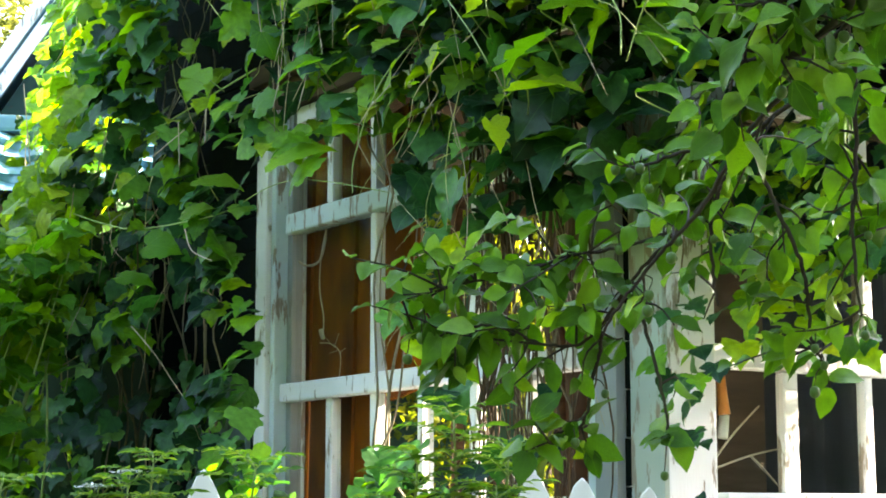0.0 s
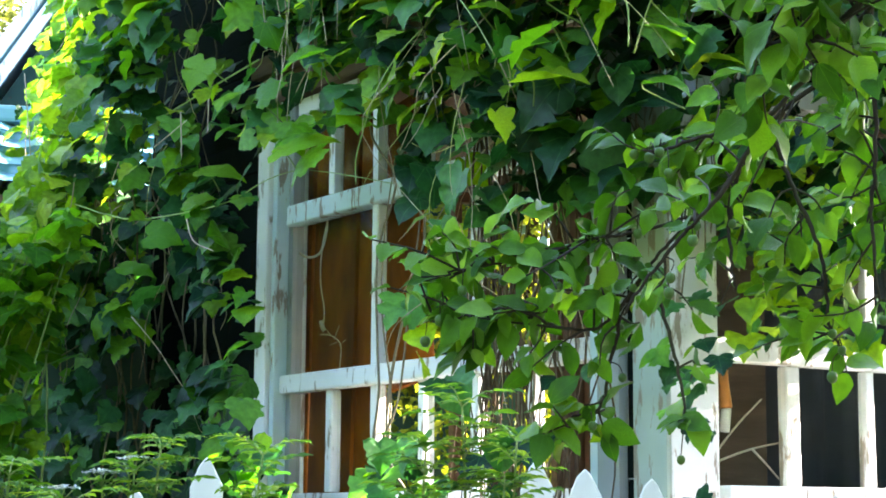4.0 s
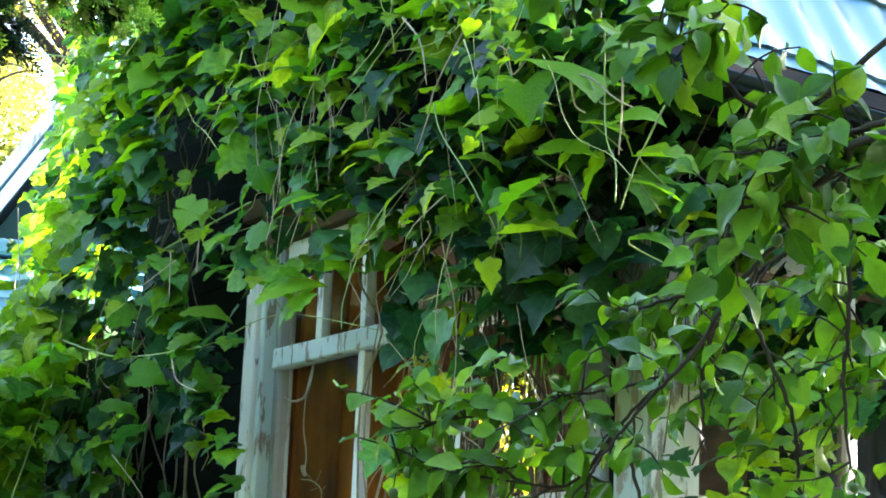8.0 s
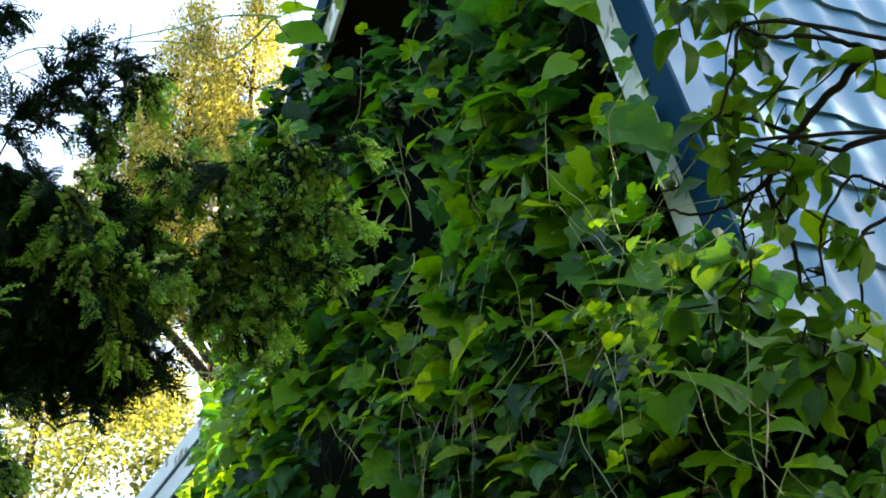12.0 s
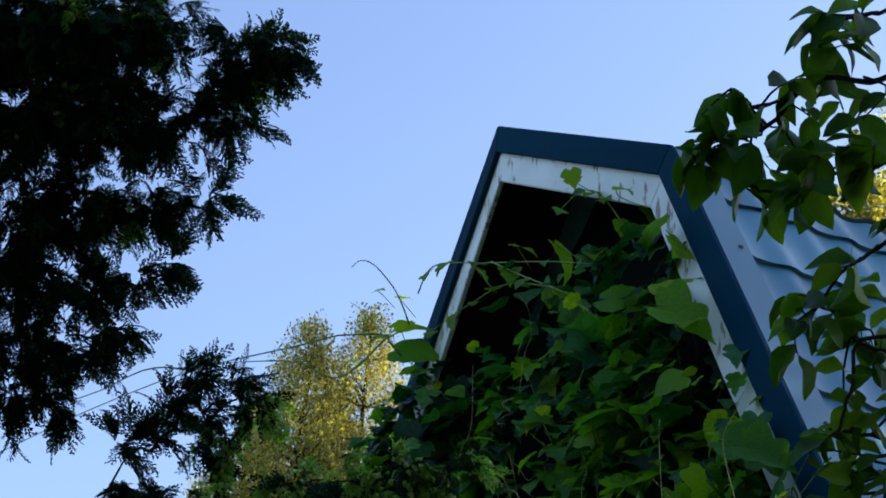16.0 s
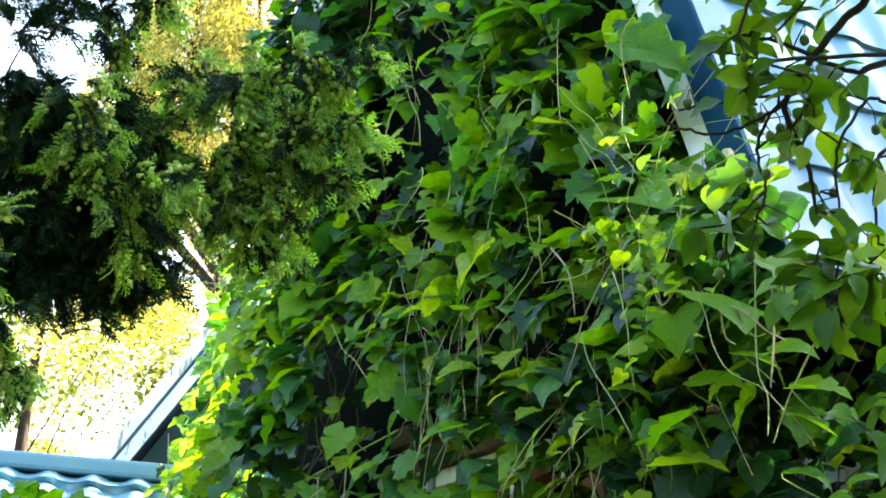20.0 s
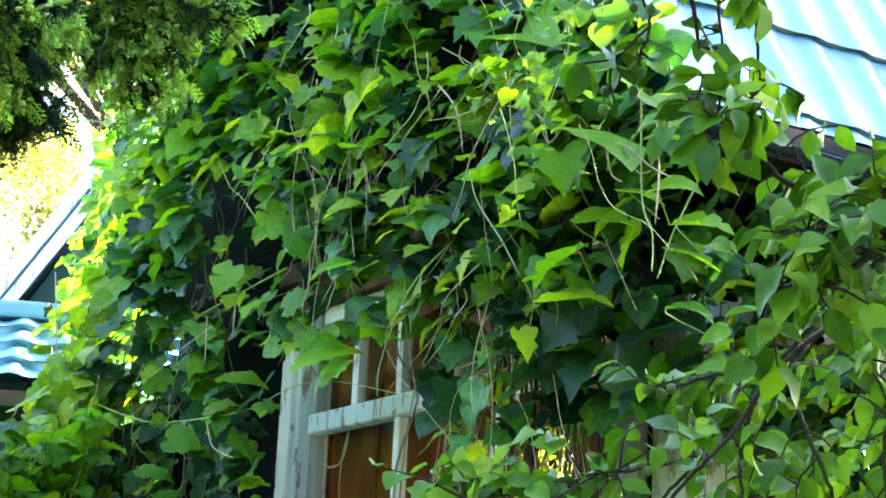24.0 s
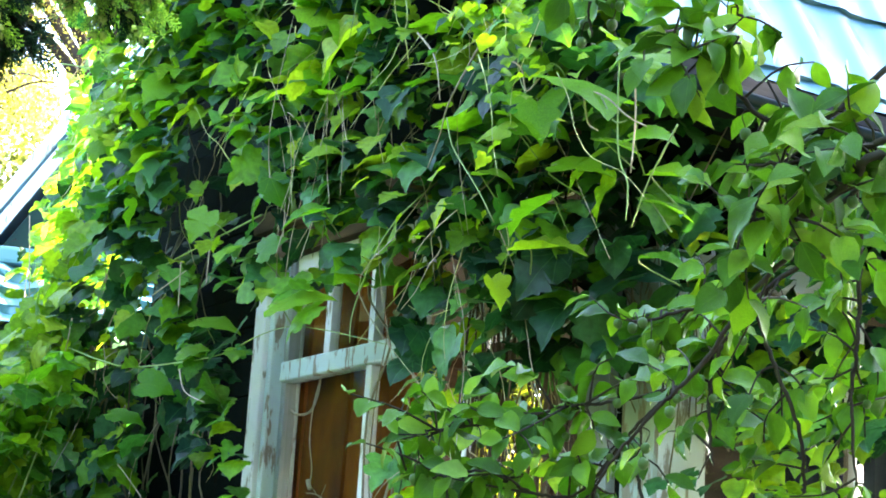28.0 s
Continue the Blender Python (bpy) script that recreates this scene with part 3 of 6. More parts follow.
def gable_y(z, inner=0.16):
    """The wall's two edges at a height, under the roof."""
    line = offset_line(inner)
    pts = [(WALL_Y, 0.0), (WALL_Y, line[0].y + (line[1].y - line[0].y) * max(0.0, (WALL_Y - line[0].x) / (line[1].x - line[0].x)))] + [(q.x, q.y) for q in line[1:3]]
    mid = line[2].x
    for (ya, za), (yb, zb) in zip(pts, pts[1:]):
        if za <= z <= zb:
            y = ya + (yb - ya) * (z - za) / max(1e-6, zb - za)
            return y, min(2 * mid - y, LEFT_Y)
    return mid - 0.01, mid + 0.01


OPEN_Y0, OPEN_Y1, OPEN_Z0, OPEN_Z1 = 3.95, 6.13, 1.50, 3.10


def gable_wall():
    wall = new("gable_wall")
    wall.parent = house
    wall["label"] = "board-clad gable wall, faded green paint darkened for leaf shade"
    zs = [0.35 + 0.13 * k for k in range(43)]

    def slab(y0a, y1a, y0b, y1b, z0, z1, name, xa, xb, mat):
        vs = [(xx, yy, zz) for xx in (xa, xb) for yy, zz in ((y0a, z0), (y1a, z0), (y1b, z1), (y0b, z1))]
        fs = [(3, 2, 1, 0), (4, 5, 6, 7), (0, 1, 5, 4), (1, 2, 6, 5), (2, 3, 7, 6), (3, 0, 4, 7)]
        return part(name, mesh_of(name, vs, fs, mat), wall)
    rnd = random.Random(5)
    for z0, z1 in zip(zs, zs[1:]):
        a0, a1 = gable_y(z0)
        b0, b1 = gable_y(z1)
        lean = rnd.uniform(0, 0.006)
        spans = [(a0, a1, b0, b1)]
        if z1 > OPEN_Z0 and z0 < OPEN_Z1:
            spans = [(a0, OPEN_Y0, b0, OPEN_Y0), (OPEN_Y1, a1, OPEN_Y1, b1)]
        for c0, c1, d0, d1 in spans:
            # board colour already holds the shade behind the leaves
            slab(c0, c1, d0, d1, z0 + 0.004, z1, "board", WALL_X - 0.012 - lean, WALL_X + 0.012, M_SHADEWALL)
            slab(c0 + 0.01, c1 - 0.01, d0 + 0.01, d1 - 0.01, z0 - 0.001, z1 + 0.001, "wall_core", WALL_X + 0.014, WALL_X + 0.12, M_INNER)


gable_wall()
# the eaves side, the far side and the back
box("wall_core", WALL_X + 0.02, 3.30, WALL_Y + 0.02, WALL_Y + 0.12, 0.35, 3.35, M_INNER, house)
# eaves wall colour carries the shade under the roof edge
box("eaves_wall", 3.30, BACK_X, WALL_Y, WALL_Y + 0.12, 0.35, 1.56, M_SHADEWALL, house, "boarded wall under the windows, pale green darkened for shade")
box("eaves_wall", 3.30, BACK_X, WALL_Y, WALL_Y + 0.12, 2.78, 3.40, M_SHADEWALL, house, "wall above the windows, pale green darkened for shade")
box("eaves_wall", 5.17, BACK_X, WALL_Y, WALL_Y + 0.12, 1.56, 2.78, M_SHADEWALL, house, "wall beside the window, pale green darkened for shade")
box("corner_post", 3.135, 3.30, WALL_Y - 0.03, WALL_Y + 0.02, 0.35, 2.74, M_WHITE, house, "white corner board with flaking paint", 0.006)
# upper end of the corner board, its eaves shade painted in
box("corner_post", 3.135, 3.30, WALL_Y - 0.03, WALL_Y + 0.02, 2.742, 3.08, M_SHADEWALL, house, "upper corner board darkened for the shade under the eaves", 0.006)
box("corner_board", 3.12, 3.148, WALL_Y - 0.028, WALL_Y + 0.11, 0.35, 2.74, M_PALEGREEN, house, "pale grey-green corner board", 0.004)
for y0, y1, z1, k in ((6.17, 6.315, 2.02, 1), (6.32, 6.47, 2.10, 2), (6.475, 6.61, 1.98, 3)):
    box("wall_board", WALL_X - 0.030, WALL_X - 0.004, y0, y1, 1.20, z1, M_PLANK, house, "faded blue-green wall board", 0.004, 0.002, k)
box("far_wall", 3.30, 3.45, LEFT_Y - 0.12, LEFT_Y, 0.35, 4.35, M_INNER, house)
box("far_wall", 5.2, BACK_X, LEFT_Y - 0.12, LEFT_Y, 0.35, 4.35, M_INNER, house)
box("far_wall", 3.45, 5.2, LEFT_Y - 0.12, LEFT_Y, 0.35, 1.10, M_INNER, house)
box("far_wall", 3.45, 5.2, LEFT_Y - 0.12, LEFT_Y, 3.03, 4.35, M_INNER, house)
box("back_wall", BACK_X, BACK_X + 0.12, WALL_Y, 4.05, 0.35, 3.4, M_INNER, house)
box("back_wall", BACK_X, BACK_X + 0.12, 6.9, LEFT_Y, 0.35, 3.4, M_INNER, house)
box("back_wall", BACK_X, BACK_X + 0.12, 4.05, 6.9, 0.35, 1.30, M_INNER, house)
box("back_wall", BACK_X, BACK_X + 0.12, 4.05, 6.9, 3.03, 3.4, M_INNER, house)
box("plinth", WALL_X + 0.03, BACK_X, WALL_Y + 0.04, LEFT_Y - 0.02, -0.1, 0.35, M_CONCRETE, house, "grey concrete plinth", 0.02)
fl = box("floor", WALL_X + 0.13, BACK_X, WALL_Y + 0.13, LEFT_Y - 0.13, 0.36, 0.42, M_RAWWOOD)
tagged(fl, "worn plank floor inside the house", "floor", kind="structure")
ce = box("ceiling", WALL_X + 0.13, BACK_X, WALL_Y + 0.13, LEFT_Y - 0.13, 3.12, 3.18, M_INNER)
tagged(ce, "dim board ceiling inside the house", "ceiling", kind="structure")
# eaves: rafter board, soffit and gutter
box("eaves_board", 2.83, 5.42, 3.462, 3.485, 3.10, 3.145, M_EAVES, house, "weathered dark grey eaves board", 0.004, 0.003, 3)
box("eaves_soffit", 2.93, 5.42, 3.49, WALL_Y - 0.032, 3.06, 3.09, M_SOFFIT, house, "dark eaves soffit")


def gutter(name, x0, x1, y, z, r):
    vs, fs = [], []
    n, m = 13, 14
    for i in range(n):
        x = x0 + (x1 - x0) * i / (n - 1)
        for rr in (r, r - 0.006):
            for k in range(m):
                a = math.pi + math.pi * k / (m - 1)
                vs.append((x, y + rr * math.cos(a), z + rr * math.sin(a) - 0.002 * i))
    w = 2 * m
    for i in range(n - 1):
        for k in range(m - 1):
            a = i * w + k
            fs += [(a, a + 1, a + w + 1, a + w), (a + m, a + w + m, a + w + m + 1, a + m + 1)]
        for k in (0, m - 1):
            a = i * w + k
            fs.append((a, a + w, a + w + m, a + m))
    for i in (0, n - 1):
        for k in range(m - 1):
            a = i * w + k
            fs.append((a, a + m, a + m + 1, a + 1))
    return part(name, mesh_of(name, vs, fs, M_GUTTER, smooth=True), house, "teal half-round steel gutter")


gutter("gutter", 2.80, 5.42, 3.430, 3.078, 0.025)
tube("gutter_end", [(2.795, 3.430, 3.074), (2.83, 3.430, 3.074), (2.865, 3.430, 3.073)], 0.031, 0.030, M_CAP, house, "teal steel gutter end piece", 0, 14)
for k in range(4):
    tube("gutter_bracket", [(3.0 + 0.7 * k, 3.455, 3.11), (3.0 + 0.7 * k, 3.39, 3.08)], 0.005, 0.005, M_TRIM, house)


# ---------------------------------------------------------------- windows
def lbox(name, w, u0, u1, d0, d1, z0, z1, mat, label="", bevel=0.004, wobble=0.0, seed=0):
    return box(name, u0, u1, d0, d1, z0, z1, mat, w, label, bevel, wobble, seed)


def gable_window():
    w = thing("window_1", "old white sash window with flaking paint and many small panes", "window", kind="structure")
    w.matrix_basis = pose(WALL_X, OPEN_Y1, 0, 0, 0, -90)
    wob = 0.0012
    lbox("casing", w, 0.035, 0.118, -0.040, -0.012, 1.42, 3.02, M_WHITE, "weathered white casing board", 0.005, wob, 1)
    lbox("casing", w, 2.08, 2.18, -0.045, -0.012, 1.42, 3.16, M_WORN, "worn grey-blue casing board", 0.005, wob, 2)
    lbox("casing", w, -0.02, 2.20, -0.05, -0.012, 3.165, 3.24, M_OLDWOOD, "bare dark head casing", 0.005, wob, 3)
    lbox("jamb", w, 0.119, 0.152, -0.020, 0.11, 1.50, 3.06, M_AQUA, "pale aqua inner jamb", 0.004, wob, 4)
    lbox("jamb", w, 2.04, 2.082, -0.036, 0.11, 1.50, 3.10, M_AQUA, "", 0.004, wob, 5)
    lbox("stile", w, 0.153, 0.188, 0.03, 0.075, 1.56, 3.06, M_WORN, "worn grey sash stile", 0.004, wob, 6)
    lbox("stile", w, 1.992, 2.038, 0.03, 0.075, 1.56, 3.06, M_WHITE, "", 0.004, wob, 7)
    lbox("rail", w, 0.170, 2.035, 0.012, 0.07, 2.595, 2.668, M_AQUA, "pale aqua cross rail with chipped paint", 0.007, 0.0025, 8)
    lbox("rail", w, 0.150, 2.035, 0.005, 0.07, 1.985, 2.050, M_WHITE, "white cross rail with chipped paint", 0.007, 0.0025, 9)
    lbox("rail", w, 0.213, 1.991, 0.03, 0.075, 3.0, 3.06, M_WHITE, "", 0.004, wob, 10)
    lbox("rail", w, 0.213, 1.991, 0.03, 0.075, 1.56, 1.63, M_WHITE, "", 0.004, wob, 11)
    lbox("window_sill", w, -0.03, 2.21, -0.10, 0.11, 1.44, 1.495, M_WHITE, "", 0.008, wob, 12)
    lbox("head_jamb", w, 0.0, 2.18, -0.010, 0.11, 3.062, 3.24, M_OLDWOOD, "bare dark head jamb", 0.003, wob, 13)
    s = 20
    for u in (0.48, 0.78, 1.08, 1.38, 1.68):
        for z0, z1, every in ((2.670, 2.998, 1), (2.052, 2.593, 0), (1.632, 1.983, 1)):
            if every or u in (0.78, 1.38):
                lbox("glazing_bar", w, u - 0.019, u + 0.019, 0.022, 0.062, z0, z1, M_WHITE, "", 0.006, 0.002, s)
                s += 1
    for u0, u1 in ((0.213, 0.461), (0.499, 0.761), (0.799, 1.061)):
        for z0, z1 in ((2.670, 2.998), (1.632, 1.983)):
            p = lbox("pane", w, u0, u1, 0.045, 0.048, z0, z1, M_GLASS, "", 0.0)
            p.visible_shadow = False
    for u0, u1 in ((0.193, 0.761),):
        p = lbox("pane", w, u0, u1, 0.045, 0.048, 2.052, 2.593, M_GLASS, "", 0.0)
        p.visible_shadow = False


gable_window()


def eaves_window():
    w = thing("window_2", "sunlit white veranda window with square panes and a wide rail", "window", kind="structure")
    w.matrix_basis = pose(3.30, WALL_Y, 0)
    end = 1.868
    lbox("window_sill", w, 0.0, end, -0.07, 0.10, 1.565, 1.635, M_WHITE, "", 0.008)
    lbox("rail", w, 0.0, end, 0.0, 0.05, 1.968, 2.036, M_WHITE, "white cross rail", 0.006, 0.0015, 1)
    lbox("rail", w, 0.0, end, 0.0, 0.07, 2.70, 2.778, M_WHITE, "", 0.006, 0.0015, 2)
    lbox("stile", w, 0.0, 0.022, 0.002, 0.05, 1.637, 1.966, M_WHITE, "", 0.004)
    us = [0.307 + 0.30 * k for k in range(6)]
    prev = 0.022
    for k, u in enumerate(us):
        wd = 0.026 if k % 2 == 0 else 0.017
        lbox("glazing_bar", w, u - wd, u + wd, 0.012, 0.046, 1.637, 1.966, M_WHITE, "", 0.005, 0.0015, 10 + k)
        if k % 2:
            lbox("glazing_bar", w, u - 0.02, u + 0.02, 0.008, 0.05, 2.038, 2.698, M_WHITE, "", 0.005, 0.0015, 30 + k)
        for z0, z1 in ((1.637, 1.966), (2.038, 2.698)):
            p = lbox("pane", w, prev + 0.002, u - wd - 0.002, 0.030, 0.033, z0, z1, M_GLASS, "", 0.0)
            p.visible_shadow = False
        prev = u + wd


eaves_window()


def far_window():
    """Plain windows in the far and the back wall of the veranda."""
    for name, label, m, ln, low in (("window_3", "plain wooden window in the far wall", pose(3.45, LEFT_Y - 0.09, 0), 1.75, 1.102),
                                    ("window_4", "plain wooden window in the back wall", pose(BACK_X + 0.08, 4.05, 0, 0, 0, 90), 2.85, 1.302)):
        w = thing(name, label, "window", kind="structure")
        w.matrix_basis = m
        for z in (low, 2.20, 2.975):
            lbox("rail", w, 0.0, ln, 0.0, 0.05, z, z + 0.05, M_OLDWOOD)
        n = round(ln / 0.55)
        for k in range(n + 1):
            u = k * (ln - 0.04) / n
            lbox("glazing_bar", w, u, u + 0.04, 0.002, 0.048, low + 0.052, 2.198, M_OLDWOOD)
            lbox("glazing_bar", w, u, u + 0.04, 0.002, 0.048, 2.252, 2.973, M_OLDWOOD)


far_window()

# boards stored behind the window
for u, wd, dx, lean, foot, top in ((6.075, 0.22, 0.016, 0.0, 0.425, 2.62), (5.80, 0.30, 0.0, 1.0, 0.425, 2.60), (5.515, 0.25, 0.014, -2.2, 0.425, 2.60), (5.27, 0.27, 0.030, -9.0, 1.985, 0.98)):
    b = box("wooden_board", -0.011, 0.011, -wd / 2, wd / 2, 0.0, top, M_BOARD, None, "", 0.003)
    for v in b.data.vertices:
        v.co.z += top / 2
    b.matrix_basis = pose(3.245 + dx, u, foot, lean, 0.6, 0)
    tagged(b, "brown varnished wooden board leaning inside the window", "board", "boards behind the window")
c = tube("cord", [(3.212, 6.022, 2.867), (3.212, 6.019, 2.674), (3.214, 6.014, 2.463), (3.212, 5.982, 2.252), (3.212, 5.977, 2.047), (3.212, 5.956, 1.925)], 0.004, 0.004, M_CORD, None, "", 24)
tagged(c, "thin grey cord hanging inside the window", "cord")
c = tube("cord", [(3.214, 5.754, 2.641), (3.212, 5.75, 2.559), (3.210, 5.792, 2.482), (3.210, 5.896, 2.478), (3.212, 5.986, 2.523)], 0.0045, 0.0045, M_CORD, None, "", 18)
tagged(c, "grey cord in a loose loop inside the window", "cord")
c = tube("cord", [(3.212, 5.742, 2.599), (3.212, 5.781, 2.501), (3.212, 5.79, 2.38), (3.212, 5.759, 2.277), (3.212, 5.765, 2.213)], 0.0025, 0.0025, M_CORD, None, "", 18)
tagged(c, "thin cord with a small knot inside the window", "cord")
tube("knot", [(3.211, 5.775, 2.232), (3.209, 5.766, 2.216), (3.211, 5.757, 2.200)], 0.010, 0.007, M_CORD, c, "frayed knot", 7, 8)
sp = thing("dry_sprig", "dry brown twig caught behind the pane", "twig", at=(3.21, 5.70, 2.07))
sp.location = (0, 0, 0)
tube("stalk", [(3.212, 5.783, 2.188), (3.210, 5.701, 2.177), (3.212, 5.638, 2.139), (3.212, 5.644, 2.06)], 0.0025, 0.0018, M_DRYSTEM, sp, "", 14)
for k, (dy, dz) in enumerate(((0.04, 0.03), (-0.04, 0.035), (0.045, -0.03), (-0.05, -0.02))):
    tube("twig", [(3.211, 5.70 - 0.018 * k, 2.175 - 0.012 * k), (3.208, 5.70 - 0.018 * k + dy, 2.175 + dz)], 0.0016, 0.001, M_DRYSTEM, sp)


def curtain():
    vs, fs = [], []
    n = 60
    for i in range(n):
        x = 3.62 + 1.5 * i / (n - 1)
        y = 4.16 + 0.03 * math.sin(i * 1.1) + 0.012 * math.sin(i * 2.7)
        for z in (1.2, 1.6, 2.0, 2.75):
            vs.append((x, y + 0.006 * math.sin(z * 9 + i), z))
    for i in range(n - 1):
        for k in range(3):
            a = i * 4 + k
            fs.append((a, a + 4, a + 5, a + 1))
    ob = part("curtain", mesh_of("curtain", vs, fs, M_CURTAIN, smooth=True))
    so = ob.modifiers.new("thickness", 'SOLIDIFY')
    so.thickness = 0.004
    tagged(ob, "dark blue-grey curtain hanging behind the veranda panes", "curtain")
    rod = tube("curtain_rod", [(3.5, 4.16, 2.75), (5.2, 4.16, 2.75)], 0.01, 0.01, M_RAWWOOD)
    tagged(rod, "thin wooden curtain rod above the dark curtain", "curtain rod")


curtain()


def hanging_tool():
    t = thing("hand_brush", "orange-handled brush with a white tip hanging in the window", "brush", at=(3.43, 3.90, 1.90))
    tube("handle", [(0, 0, 0.06), (0.004, 0, 0.0), (0.010, 0, -0.05)], 0.012, 0.018, M_ORANGE, t, "orange varnished handle", 8, 10)
    tube("tip", [(0.010, 0, -0.051), (0.006, 0, -0.08), (0.0, 0, -0.115)], 0.014, 0.016, M_FLOWER, t, "white tip", 5, 10)
    tube("string", [(0, 0, 0.06), (0.0, 0, 0.13)], 0.002, 0.002, M_CORD, t)


hanging_tool()
for a, b in (((3.376, 3.90, 1.70), (3.533, 3.86, 1.876)), ((3.395, 3.90, 1.70), (3.625, 3.86, 1.763)), ((3.50, 3.86, 1.735), (3.63, 3.90, 1.66))):
    s = tube("stick", [a, ((a[0] + b[0]) / 2, 3.885, (a[1] * 0 + a[2] + b[2]) / 2 + 0.006), b], 0.004, 0.0025, M_CORD, None, "", 8)
    tagged(s, "thin bare stick behind the veranda pane", "stick", "sticks behind the pane")
# added board: its brown stands for trees mirrored in the first pane
b = box("wooden_board", 3.34, 3.70, 4.02, 4.04, 0.42, 2.7, M_OLDWOOD, None, "", 0.003)
tagged(b, "brown board added for the tree reflection in the first veranda pane", "board")


# ---------------------------------------------------------------- fence
def picket(name, wd, h, seed):
    rnd = random.Random(seed)
    a = wd / 2
    pts = [(-a, 0), (a, 0), (a, h - 0.07), (a * 0.35, h - 0.015), (0.0, h), (-a * 0.45, h - 0.02), (-a, h - 0.075)]
    bm = bmesh.new()
    vs = [bm.verts.new((x + rnd.uniform(-0.002, 0.002), -0.01, z)) for x, z in pts]
    f = bm.faces.new(vs)
    ex = bmesh.ops.extrude_face_region(bm, geom=[f])
    for g in ex["geom"]:
        if isinstance(g, bmesh.types.BMVert):
            g.co.y += 0.02
    bmesh.ops.recalc_face_normals(bm, faces=bm.faces[:])
    bmesh.ops.bevel(bm, geom=bm.edges[:], offset=0.003, segments=1, affect='EDGES')
    me = bpy.data.meshes.new(name)
    bm.to_mesh(me)
    bm.free()
    me.materials.append(M_FENCE)
    return me


def fence():
    f = thing("picket_fence", "weathered white picket fence with pointed slats and chipped paint", "fence", at=(1.80, 4.315, 0.0))
    f.rotation_euler = (0, 0, math.atan2(3.66 - 4.18, 2.87 - 2.03))
    shapes = [picket("slat", 0.082, 1.70, s) for s in range(4)]
    rnd = random.Random(11)
    pos = [0.266 + 0.103 * k for k in range(-6, 18)]
    for k, u in enumerate(pos):
        dz = rnd.uniform(-0.16, -0.09) if k not in (6, 14, 15, 16) else -0.01 - 0.022 * max(0, k - 14)
        part("slat", shapes[k % 4], f, "", pose(u, rnd.uniform(-0.004, 0.004), dz, 0, rnd.uniform(-1.5, 1.5), rnd.uniform(-2, 2)))
    box("cross_rail", -0.45, 2.1, 0.012, 0.05, 0.35, 0.43, M_FENCE, f)
    box("cross_rail", -0.45, 2.1, 0.012, 0.05, 1.25, 1.33, M_FENCE, f)
    for u in (-0.4, 2.0):
        box("post", u - 0.04, u + 0.04, 0.05, 0.13, -0.2, 1.5, M_RAWWOOD, f)


fence()


